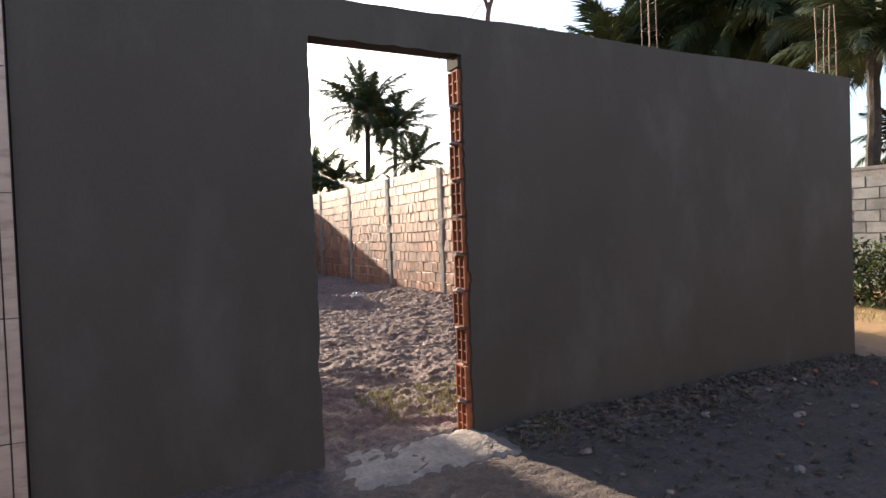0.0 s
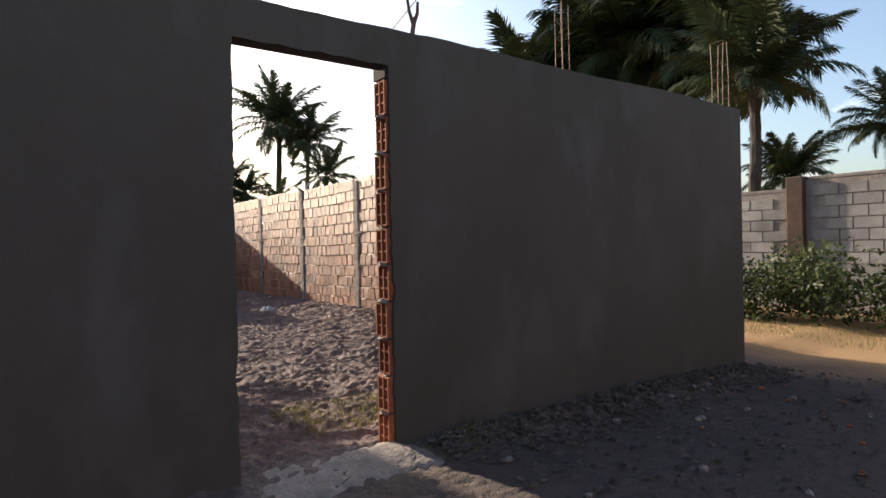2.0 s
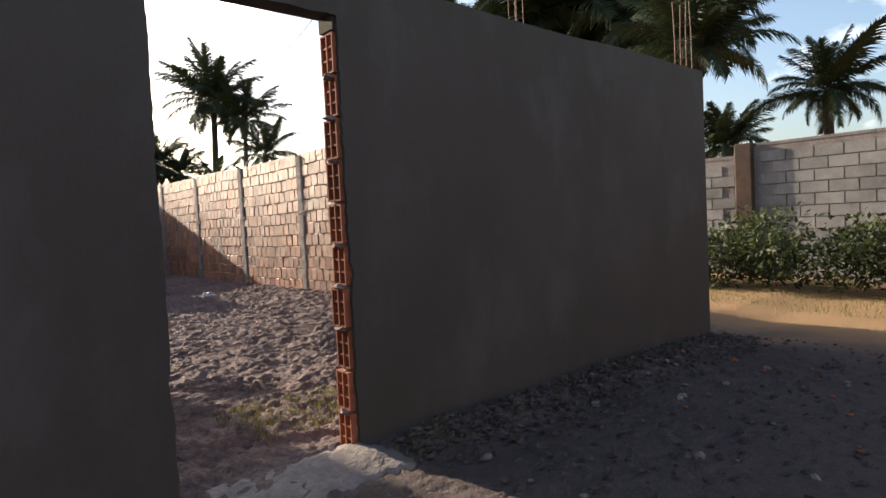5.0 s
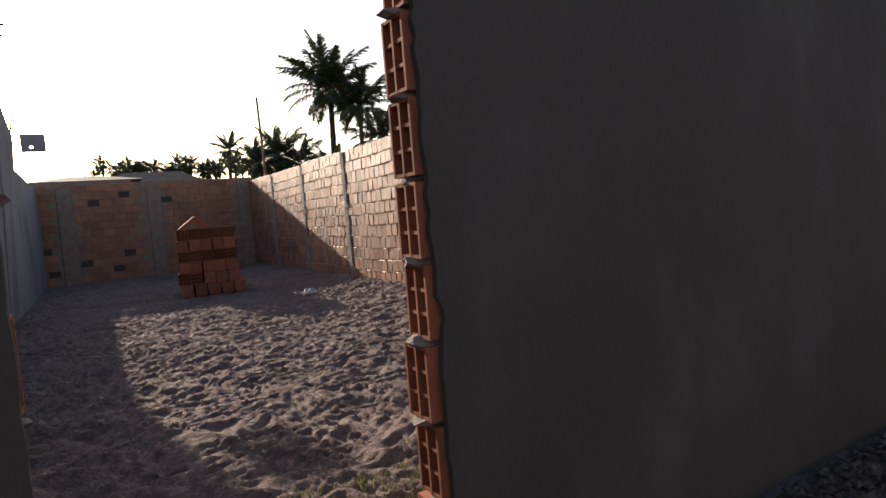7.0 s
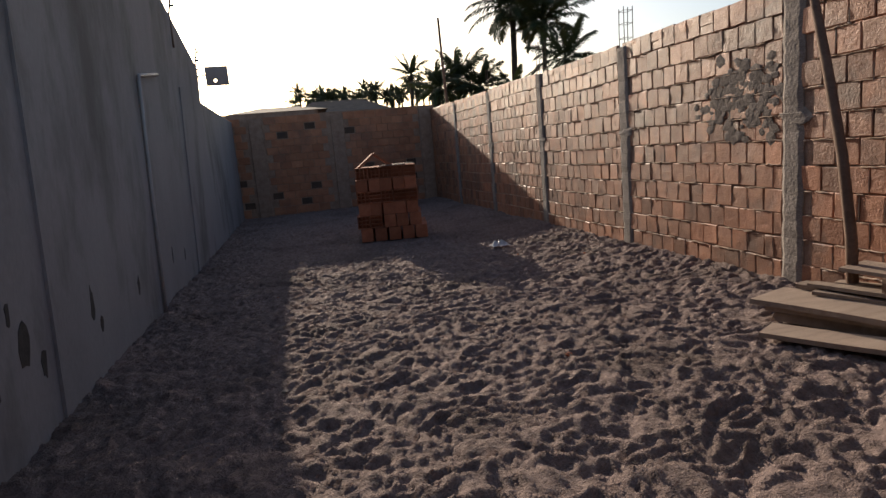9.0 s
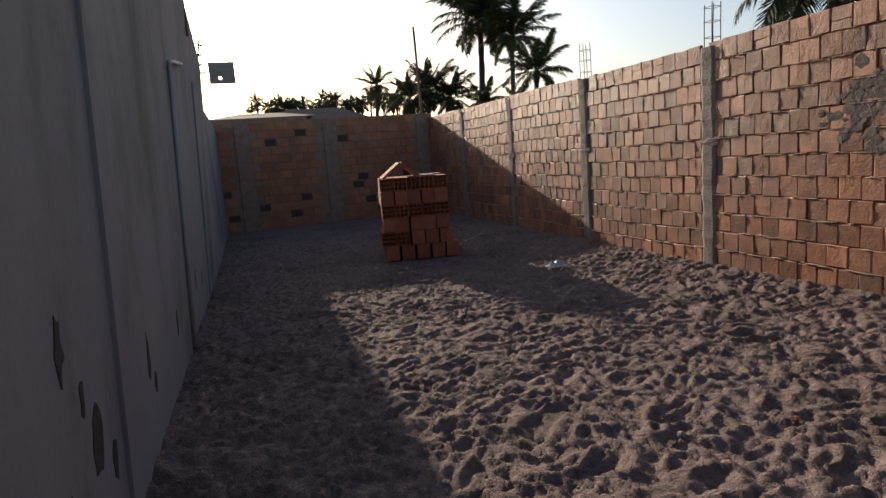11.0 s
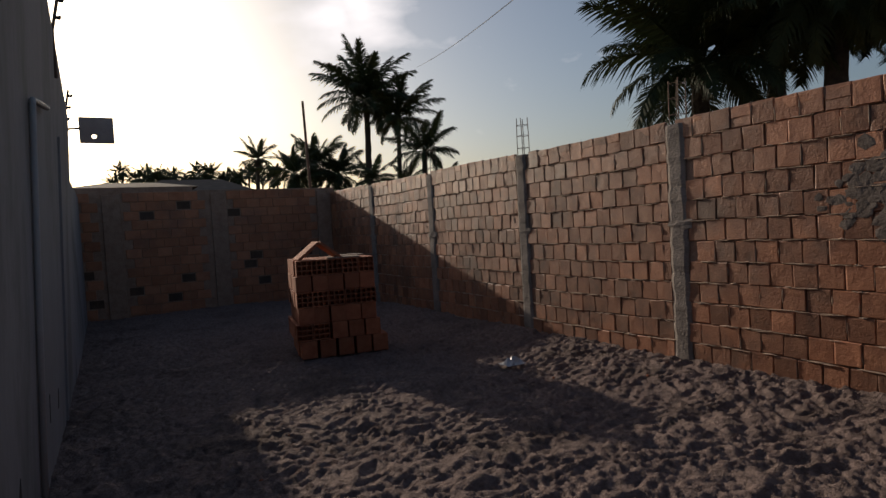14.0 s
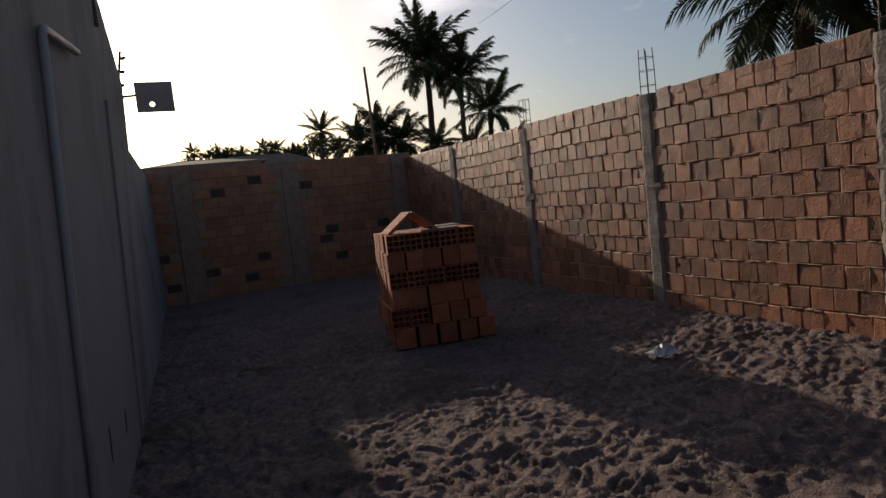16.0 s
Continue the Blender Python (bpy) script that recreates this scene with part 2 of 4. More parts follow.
def tube(bm, pts, radii, sides=6, jitter=0.0, rng=None):
    """A tapered tube through the points, closed at both ends."""
    rings = []
    pts = [Vector(p) for p in pts]
    for i, p in enumerate(pts):
        d = (pts[min(i + 1, len(pts) - 1)] - pts[max(i - 1, 0)]).normalized()
        a = d.orthogonal().normalized() if abs(d.z) > 0.9 else d.cross(Vector((0, 0, 1))).normalized()
        b = d.cross(a)
        ring = []
        for k in range(sides):
            t = 2 * math.pi * k / sides
            r = radii[i] * (1 + (rng.uniform(-jitter, jitter) if rng else 0))
            ring.append(bm.verts.new(p + (a * math.cos(t) + b * math.sin(t)) * r))
        rings.append(ring)
    for r0, r1 in zip(rings, rings[1:]):
        for k in range(sides):
            bm.faces.new((r0[k], r0[(k + 1) % sides], r1[(k + 1) % sides], r1[k]))
    bm.faces.new(rings[0][::-1])
    bm.faces.new(rings[-1])


def structure(ob, label, category="wall"):
    return tagged(ob, label, category, kind="structure")


# ---- ground ----
def axis(lo, hi, step, far):
    fine_part = list(np.arange(lo, hi, step))
    left, right, d = [], [], step
    a, b = lo, fine_part[-1]
    while b < far:
        d *= 1.25
        a, b = a - d, b + d
        left.append(a), right.append(b)
    return np.array(left[::-1] + fine_part + right)


def smooth_noise(x, y, seed):
    """Value noise, about -1 to 1, one wave a metre."""
    rs = np.random.RandomState(seed)
    table = rs.uniform(-1, 1, (256, 256))
    xi, yi = np.floor(x).astype(int), np.floor(y).astype(int)
    u, v = x - xi, y - yi
    u, v = u * u * (3 - 2 * u), v * v * (3 - 2 * v)
    g = lambda a, b_: table[(xi + a) & 255, (yi + b_) & 255]
    return (g(0, 0) * (1 - u) + g(1, 0) * u) * (1 - v) + (g(0, 1) * (1 - u) + g(1, 1) * u) * v


def ground_height(x, y):
    base = 0.025 * smooth_noise(x * 0.9, y * 0.9, 3)
    inside = np.clip((y + 0.1) / 0.5, 0, 1)
    base = base + 0.05 * np.clip((x - 2.7) / 0.8, 0, 1) * np.clip((3.6 - x) / 0.1, 0, 1) * inside
    base = base - 0.05 * np.clip((x - 1.0) / 2.5, 0, 1) * (1 - inside)
    # loose soil heaped along the foot of the plastered wall outside
    base = base + 0.06 * np.exp(-((y + 0.12) / 0.16) ** 2) * np.clip((x - 0.1) / 0.3, 0, 1) * np.clip((3.7 - x) / 0.2, 0, 1)
    return base


def build_ground():
    xs, ys = axis(-2.3, 4.6, 0.021, 900), axis(-3.4, 17.0, 0.021, 900)
    X, Y = np.meshgrid(xs, ys)
    Z = ground_height(np.clip(X, -12, 12), np.clip(Y, -12, 30)) * np.exp(-(np.maximum(np.hypot(X, Y) - 25, 0) / 40))
    rs = np.random.RandomState(5)
    # trodden clods: sharp little ridges, each octave turned and warped so that no grid shows
    wx, wy = 0.11 * smooth_noise(X * 4.1, Y * 4.1, 21), 0.11 * smooth_noise(X * 4.1, Y * 4.1, 22)
    rough = np.zeros_like(Z)
    for k, (f, a, s) in enumerate(((2.6, 0.012, 10), (5.5, 0.010, 11), (9.5, 0.014, 12), (15.0, 0.015, 13), (23.0, 0.011, 14))):
        c_, s_ = math.cos(0.7 + 1.1 * k), math.sin(0.7 + 1.1 * k)
        U, V = X + wx, (Y + wy) * 1.25
        n0 = smooth_noise((U * c_ - V * s_) * f + 40, (U * s_ + V * c_) * f + 40, s)
        rough += a * (0.7 - 2.0 * np.abs(n0) if k else n0)
    inside = np.clip((Y + 0.2) / 0.6, 0, 1) * np.clip((3.7 - X) / 0.2, 0, 1)
    near = np.clip((4.6 - X) / 0.5, 0, 1) * np.clip((X + 2.3) / 0.3, 0, 1) * np.clip((Y + 3.4) / 0.4, 0, 1) * np.clip((17.3 - Y) / 0.4, 0, 1)
    Z += rough * near * (0.35 + 0.65 * inside)
    # footprints
    for _ in range(1300):
        cx, cy = rs.uniform(-1.7, 3.4), rs.uniform(0.2, 16.5)
        if rs.rand() < 0.06:
            cx, cy = rs.uniform(-2, 4.2), rs.uniform(-3, 0.2)
        th = rs.uniform(0, 6.283)
        la, lb = rs.uniform(0.07, 0.13), rs.uniform(0.03, 0.05)
        dep = rs.uniform(0.004, 0.013) * (0.4 if cy < 0.2 else 1)
        i0, i1 = np.searchsorted(xs, (cx - 0.4, cx + 0.4))
        j0, j1 = np.searchsorted(ys, (cy - 0.4, cy + 0.4))
        dx, dy = X[j0:j1, i0:i1] - cx, Y[j0:j1, i0:i1] - cy
        u, v = (dx * math.cos(th) + dy * math.sin(th)) / la, (-dx * math.sin(th) + dy * math.cos(th)) / lb
        r = np.sqrt(u * u + v * v)
        Z[j0:j1, i0:i1] += -dep * np.exp(-(r ** 3)) + 0.5 * dep * np.exp(-((r - 1.4) / 0.3) ** 2)
    nx, ny = len(xs), len(ys)
    verts = np.stack([X, Y, Z], -1).reshape(-1, 3)
    idx = np.arange(nx * ny).reshape(ny, nx)
    faces = np.stack([idx[:-1, :-1], idx[:-1, 1:], idx[1:, 1:], idx[1:, :-1]], -1).reshape(-1, 4)
    me = bpy.data.meshes.new("ground")
    me.from_pydata(verts.tolist(), [], faces.tolist())
    me.materials.append(SAND)
    me.polygons.foreach_set("use_smooth", [True] * len(me.polygons))
    return structure(new("ground", me), "pale trodden sand covered in footprints", "ground")


build_ground()


# ---- plastered front wall with the doorway ----
rng = random.Random(4)
DOOR_L, DOOR_H, WALL_R, WALL_L, WALL_H, WALL_T = -0.845, 2.106, 3.75, -2.03, 2.31, 0.15


def strip_sheet(bm, rows, y0, y1):
    """A sheet of plaster from rows of two outline points (x, z) each, from y0 to y1."""
    vs = [[[bm.verts.new((x, y, z)) for x, z in r] for r in rows] for y in (y0, y1)]
    f_, b_ = vs
    for k in range(len(rows) - 1):
        bm.faces.new((f_[k][0], f_[k][1], f_[k + 1][1], f_[k + 1][0]))
        bm.faces.new((b_[k][1], b_[k][0], b_[k + 1][0], b_[k + 1][1]))
        for s in (0, 1):
            bm.faces.new((f_[k][s], f_[k + 1][s], b_[k + 1][s], b_[k][s]))
    for k in (0, -1):
        bm.faces.new((f_[k][0], f_[k][1], b_[k][1], b_[k][0]))


def front_wall():
    bm = bmesh.new()
    zs = [-0.2]
    while zs[-1] < DOOR_H - 0.04:
        zs.append(zs[-1] + rng.uniform(0.022, 0.05))
    zs[-1] = DOOR_H
    strip_sheet(bm, [((WALL_L, z), (DOOR_L + 0.012 - rng.uniform(0, 0.006) - 0.008 * math.exp(-((z - 1.35) / 0.1) ** 2) - 0.012 * math.exp(-((z - 0.5) / 0.05) ** 2), z)) for z in zs], 0.0, 0.022)
    strip_sheet(bm, [((0.012 + rng.uniform(0, 0.010) + 0.016 * math.exp(-((z - 0.86) / 0.06) ** 2), z), (WALL_R, z)) for z in zs], 0.0, 0.022)
    xs = [WALL_L]
    while xs[-1] < WALL_R - 0.1:
        xs.append(xs[-1] + rng.uniform(0.04, 0.09))
    xs[-1] = WALL_R
    strip_sheet(bm, [((x, DOOR_H + (rng.uniform(-0.008, 0.006) if DOOR_L < x < 0.03 else 0)), (x, WALL_H + 0.006 * math.sin(x * 3) + rng.uniform(-0.003, 0.003))) for x in xs], 0.0, 0.022)
    # brick body behind the plaster, and the cement on its inner side
    box(bm, WALL_L, DOOR_L - 0.20, 0.022, WALL_T, -0.2, WALL_H - 0.012)
    box(bm, 0.20, WALL_R - 0.004, 0.022, WALL_T, -0.2, WALL_H - 0.012)
    box(bm, DOOR_L - 0.20, 0.20, 0.022, WALL_T, DOOR_H + 0.01, WALL_H - 0.012)
    box(bm, DOOR_L - 0.20, DOOR_L - 0.004, 0.022, WALL_T - 0.004, 2.045, DOOR_H + 0.01)
    box(bm, 0.004, 0.20, 0.022, WALL_T - 0.004, 2.045, DOOR_H + 0.01)
    bmesh.ops.recalc_face_normals(bm, faces=bm.faces)
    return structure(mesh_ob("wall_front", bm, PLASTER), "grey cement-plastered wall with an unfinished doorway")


WALL_FRONT = front_wall()


def hollow_brick_mesh(name, lx=0.19, ly=0.09, lz=0.19, cols=2, rows=3, material=CLAY):
    """A clay block lying along x with cols x rows open cells through its ends."""
    bm = bmesh.new()
    t = 0.009
    for i in range(cols + 1):
        y = -ly / 2 + i * (ly - t) / cols
        box(bm, 0, lx, y, y + t, 0, lz)
    for j in range(rows + 1):
        z = j * (lz - t) / rows
        for i in range(cols):
            y0 = -ly / 2 + i * (ly - t) / cols + t
            y1 = -ly / 2 + (i + 1) * (ly - t) / cols
            e = 0.001 if j in (0, rows) else 0.003
            box(bm, e, lx - e, y0, y1, z, z + t)
    box(bm, lx * 0.5 - 0.004, lx * 0.5 + 0.004, -ly / 2 + t, ly / 2 - t, t, lz - t)
    return to_mesh(name, bm, material)


JAMB_BLOCK = hollow_brick_mesh("jamb_brick", 0.185, 0.115, 0.19, 2, 3)


def mortar_lump(rng_, sx, sy, sz):
    bm = bmesh.new()
    bmesh.ops.create_icosphere(bm, subdivisions=2, radius=1.0)
    for v in bm.verts:
        k = 1 + rng_.uniform(-0.22, 0.22)
        v.co = Vector((v.co.x * sx * k, v.co.y * sy * k, v.co.z * sz * k))
    return to_mesh("mortar_joint", bm, CONCRETE)


LUMPS = [mortar_lump(rng, 0.112, 0.062, 0.022) for _ in range(4)]
for side in (0, 1):
    for k in range(11):
        z = 0.8 - 4 * 0.206 + 0.012 + k * 0.206
        if z + 0.19 > DOOR_H + 0.02:
            continue
        x = rng.uniform(-0.006, 0.008) - (0.010 if k < 4 and side == 0 else 0)
        if side == 0:
            m = pose(x, 0.022 + 0.06 + rng.uniform(-0.004, 0.004), z, 0, 0, rng.uniform(-1.5, 1.5))
        else:
            m = pose(DOOR_L - 0.19 + x, 0.082, z)
        shared("brick", JAMB_BLOCK, WALL_FRONT, m)
        mx = 0.095 if side == 0 else DOOR_L - 0.095
        shared("mortar_joint", LUMPS[k % 4], WALL_FRONT, pose(mx + rng.uniform(-0.012, 0.012) * (1 - side) - 0.006 - (0.010 if k < 4 and side == 0 else 0), 0.08 + rng.uniform(-0.006, 0.006), z - 0.008))

# cement apron at the foot of the doorway
bm = bmesh.new()
cols_, rows_ = 22, 14
grid = []
for j in range(rows_ + 1):
    row = []
    for i in range(cols_ + 1):
        u, v = i / cols_, j / rows_
        x, y = DOOR_L - 0.05 + u * (-DOOR_L + 0.25), -0.45 + v * 0.62
        edge = min(u, 1 - u, v * 0.8, (1 - v)) * 6
        h = 0.05 * min(1, edge) - 0.035 + rng.uniform(-0.012, 0.012) + 0.03 * math.exp(-((x - 0.02) / 0.12) ** 2 - ((y + 0.12) / 0.18) ** 2)
        row.append(bm.verts.new((x + rng.uniform(-0.012, 0.012), y + rng.uniform(-0.012, 0.012), h)))
    grid.append(row)
for j in range(rows_):
    for i in range(cols_):
        bm.faces.new((grid[j][i], grid[j][i + 1], grid[j + 1][i + 1], grid[j + 1][i]))
structure(mesh_ob("threshold", bm, CONCRETE, smooth=True), "rough spilt cement apron at the doorway", "threshold")


# ---- neighbour's house: whitewashed side wall and tiled front ----
SIDE_X = -1.87


def left_x(y):
    return SIDE_X + 0.0105 * y


HOUSE_END, HOUSE_TOP, LEAN = 10.9, 3.75, 0.042


def house_top(y):
    return 2.62 + 0.2 * (12.5 - max(y, 7.0))

SKEW = math.degrees(math.atan(0.0105))


def side_wall():
    bm = bmesh.new()
    m = pose(SIDE_X, 0, 0, 0, 0, -SKEW)
    ys_ = [0.16, 7.0, HOUSE_END]
    rings = [[bm.verts.new(m @ Vector(p)) for p in ((-6.0, y, -0.2), (-0.2 * LEAN, y, -0.2), (LEAN * house_top(y), y, house_top(y)), (-6.0, y, house_top(y) + 0.6))] for y in ys_]
    for r0, r1 in zip(rings, rings[1:]):
        for k in range(4):
            bm.faces.new((r0[k], r1[k], r1[(k + 1) % 4], r0[(k + 1) % 4]))
    bm.faces.new(rings[0]), bm.faces.new(rings[-1][::-1])
    bmesh.ops.recalc_face_normals(bm, faces=bm.faces)
    ob = structure(mesh_ob("wall_left", bm, WHITEWASH), "whitewashed side wall streaked with grey damp stains")
    bm = bmesh.new()
    for y in (4.2, 9.1):          # shallow pilasters
        for v in box(bm, -0.01, 0.018, y, y + 0.03, -0.2, 2.45):
            v.co = m @ (v.co + Vector((LEAN * v.co.z, 0, 0)))
    part("trim", bm, WHITEWASH, ob)
    # plaster that has flaked off low down, dark damp render behind it
    r2 = random.Random(31)
    for y, z, w, h in ((3.55, 0.95, 0.05, 0.11), (3.72, 0.74, 0.03, 0.07), (3.85, 0.55, 0.07, 0.16), (4.05, 0.38, 0.05, 0.09), (3.5, 0.42, 0.04, 0.10),
                       (4.9, 0.52, 0.05, 0.14), (5.05, 0.34, 0.04, 0.07), (6.1, 0.40, 0.04, 0.10), (7.6, 0.45, 0.03, 0.10), (8.3, 0.36, 0.03, 0.08)):
        bm = bmesh.new()
        rim = [(y + w * math.cos(a) * r2.uniform(0.4, 1.1), z + h * math.sin(a) * r2.uniform(0.6, 1.1) + 0.3 * w * math.cos(a)) for a in [k * math.pi / 5 for k in range(10)]]
        top_ = [bm.verts.new(m @ Vector((LEAN * b + 0.003, a, b))) for a, b in rim]
        low_ = [bm.verts.new(m @ Vector((LEAN * b - 0.01, a, b))) for a, b in rim]
        bm.faces.new(top_)
        for k in range(10):
            bm.faces.new((top_[k], low_[k], low_[(k + 1) % 10], top_[(k + 1) % 10]))
        bmesh.ops.recalc_face_normals(bm, faces=bm.faces)
        part("flaked_patch", bm, DAMP, ob, "dark damp patch where the whitewash flaked off")
    return ob


WALL_LEFT = side_wall()
bm = bmesh.new()
m = pose(SIDE_X, 0, 0, 0, 0, -SKEW)
y = -0.1
while y < HOUSE_END - 0.1:       # wavy eave tiles
    prev = None
    for k in range(7):
        a = math.pi * k / 6
        pts = [m @ Vector((x, y + 0.105 - 0.105 * math.cos(a), house_top(min(y + 0.105 - 0.105 * math.cos(a), HOUSE_END)) + 0.012 + 0.03 * math.sin(a) + (0.06 - x) * 0.11 + dz)) for x in (0.11, -3.0) for dz in (0, 0.016)]
        ring = [bm.verts.new(p) for p in pts]
        if prev:
            bm.faces.new((prev[1], ring[1], ring[3], prev[3]))
            bm.faces.new((prev[0], prev[2], ring[2], ring[0]))
            bm.faces.new((prev[0], ring[0], ring[1], prev[1]))
        prev = ring
    y += 0.21
structure(mesh_ob("roof", bm, ROOFTILE), "row of curved clay tiles along the eave", "roof")

bm = bmesh.new()
box(bm, -8.2, WALL_L - 0.006, -0.01, 0.15, -0.2, HOUSE_TOP)
TILED = structure(mesh_ob("wall_tiled", bm, GROUT), "house front clad in beige striped ceramic tiles")
bm = bmesh.new()
box(bm, 0, 0.326, -0.02, -0.011, 0, 0.486, None, 0.003)
TILE_ME = to_mesh("tile", bm, TILE)
for i in range(5):
    for j in range(7):
        w = 0.33
        x = WALL_L - 0.058 - (i + 1) * w + 0.33 if i else WALL_L - 0.054
        if i == 0:
            continue
        shared("tile", TILE_ME, TILED, pose(WALL_L - 0.052 - i * w, 0, -0.12 + j * 0.49))
bm = bmesh.new()
for j in range(7):
    box(bm, WALL_L - 0.05, WALL_L - 0.008, -0.02, -0.011, -0.12 + j * 0.49, -0.12 + j * 0.49 + 0.486)
part("tile_strip", bm, TILE, TILED)

# lower wall that goes on to the back corner
bm = bmesh.new()
box(bm, -2.35, left_x(10.9) + 0.012, HOUSE_END, 17.2, -0.2, 2.50, bevel=0.012)
structure(mesh_ob("wall_left_low", bm, WHITEWASH), "lower grey plastered boundary wall")

# unseen plain wall closing the street behind, added to block low sky light
bm = bmesh.new()
box(bm, -14.0, 9.0, -6.6, -6.4, -0.3, 3.0)
structure(mesh_ob("wall_street", bm, HOUSEWALL), "unseen brown rendered wall added behind to block sky light")


# ---- brick walls: body, pillars, starter bars ----
RIGHT_X, BACK_Y, COURSE = 3.50, 17.05, 0.196
PILLARS = [1.95, 4.43, 6.93, 9.40, 11.95, 14.5]


def wall_top(y):
    return 2.335 + 0.010 * (y - 7)


bm = bmesh.new()
for a, b in zip([0.15] + PILLARS, PILLARS + [17.2]):
    box(bm, RIGHT_X + 0.004, RIGHT_X + 0.13, a, b, -0.2, wall_top((a + b) / 2) - 0.012)
WALL_RIGHT = structure(mesh_ob("wall_right", bm, MORTAR), "rough wall of square orange clay bricks with thick mortar")


def pillar(y):
    bm = bmesh.new()
    z, rings, r2 = -0.15, [], random.Random(int(y * 10))
    top = wall_top(y) + 0.005
    while z < top + 0.05:
        zz = min(z, top)
        a, b = 0.095 + r2.uniform(-0.008, 0.008), 0.095 + r2.uniform(-0.008, 0.008)
        p = 0.028 + r2.uniform(-0.005, 0.006)
        rings.append([bm.verts.new(c) for c in ((RIGHT_X + 0.12, y - a, zz), (RIGHT_X - p * 0.4, y - a - 0.01, zz), (RIGHT_X - p, y - a + 0.03, zz), (RIGHT_X - p, y, zz),
                                                (RIGHT_X - p, y + b - 0.03, zz), (RIGHT_X - p * 0.4, y + b + 0.01, zz), (RIGHT_X + 0.12, y + b, zz))])
        z += 0.07
    for r0, r1 in zip(rings, rings[1:]):
        for k in range(6):
            bm.faces.new((r0[k], r1[k], r1[k + 1], r0[k + 1]))
    bm.faces.new(rings[-1])
    bmesh.ops.recalc_face_normals(bm, faces=bm.faces)
    return part("pillar", bm, CONCRETE, WALL_RIGHT, "grey cast concrete pillar")


for y in PILLARS:
    pillar(y)
    for k, z in enumerate((1.36, 1.1)):      # spilt mortar lumps beside the pillar
        if k == 0:
            bm = bmesh.new()
            bmesh.ops.create_icosphere(bm, subdivisions=2, radius=1.0)
            for v in bm.verts:
                s = 1 + rng.uniform(-0.3, 0.3)
                v.co = Vector((RIGHT_X - 0.012 + v.co.x * 0.022 * s, y - 0.02 + v.co.y * 0.15 * s, z + v.co.z * 0.07 * s))
            part("mortar_lump", bm, CONCRETE, WALL_RIGHT)


def starter_bars(x, y, z, h, spread=0.055, lean=0.0):
    root = new("starter_bars")
    root.location = (x, y, z)
    for i in (-1, 1):
        for j in (-1, 1):
            bm = bmesh.new()
            hh = h * rng.uniform(0.92, 1.0)
            tube(bm, [(i * spread, j * spread, -0.3), (i * spread, j * spread, 0), (i * spread + lean * 0.3, j * spread, hh * 0.5), (i * spread + lean + rng.uniform(-.01, .01), j * spread + rng.uniform(-.01, .01), hh)], [0.0055] * 4, 5)
            part("bar", bm, STEEL, root)
    for z_ in (0.1, 0.26, 0.40, 0.6, 0.8, 1.0, 1.2, 1.4):
        if z_ < h:
            bm = bmesh.new()
            s = spread + 0.004
            ring = [(-s, -s), (s, -s), (s, s), (-s, s), (-s, -s)]
            for (a, b), (c, d) in zip(ring, ring[1:]):
                tube(bm, [(a, b, z_), (c, d, z_)], [0.003, 0.003], 4)
            part("stirrup", bm, STEEL, root)
    return tagged(root, "four rusty reinforcing bars rising from a pillar", "rebar", "starter bars on the pillars")


for y, h in ((1.95, 1.7), (6.93, 0.46), (9.40, 0.50), (11.95, 0.42)):
    starter_bars(RIGHT_X + 0.05, y, wall_top(y), h)


starter_bars(3.58, 0.085, 2.30, 0.62, 0.05)


def brick_mesh(name, w, h, d, material, seed):
    """A brick face standing d proud, with worn corners; origin at the middle of its back."""
    r2 = random.Random(seed)
    bm = bmesh.new()
    o = [(-w / 2, -h / 2), (w / 2, -h / 2), (w / 2, h / 2), (-w / 2, h / 2)]
    back = [bm.verts.new((0.02, a, b)) for a, b in o]
    mid = [bm.verts.new((-d * 0.55, a + r2.uniform(-.004, .004), b + r2.uniform(-.004, .004))) for a, b in o]
    e = 0.004
    top = [bm.verts.new((-d + r2.uniform(-.003, .003), a - math.copysign(e + r2.uniform(0, .006), a), b - math.copysign(e + r2.uniform(0, .006), b))) for a, b in o]
    for r0, r1 in ((back, mid), (mid, top)):
        for k in range(4):
            bm.faces.new((r0[k], r0[(k + 1) % 4], r1[(k + 1) % 4], r1[k]))
    bm.faces.new(top)
    bmesh.ops.recalc_face_normals(bm, faces=bm.faces)
    return to_mesh(name, bm, material)


FULL = [brick_mesh("brick", 0.193, 0.189, 0.015, BRICK, k) for k in range(8)]
HALF = [brick_mesh("brick", 0.100, 0.187, 0.016, BRICK, 20 + k) for k in range(3)]
FLAT = [brick_mesh("brick", 0.190, 0.090, 0.016, BRICK, 30 + k) for k in range(3)]


def join_pieces(name, pieces, parent, material, kind="stuff"):
    verts, faces = [], []
    for me, m in pieces:
        base = len(verts)
        verts += [tuple(m @ v.co) for v in me.vertices]
        faces += [[base + i for i in p.vertices] for p in me.polygons]
    me2 = bpy.data.meshes.new(name)
    me2.from_pydata(verts, [], faces)
    me2.materials.append(material)
    ob = new(name, me2)
    ob.parent = parent
    return tagged(ob, kind=kind)


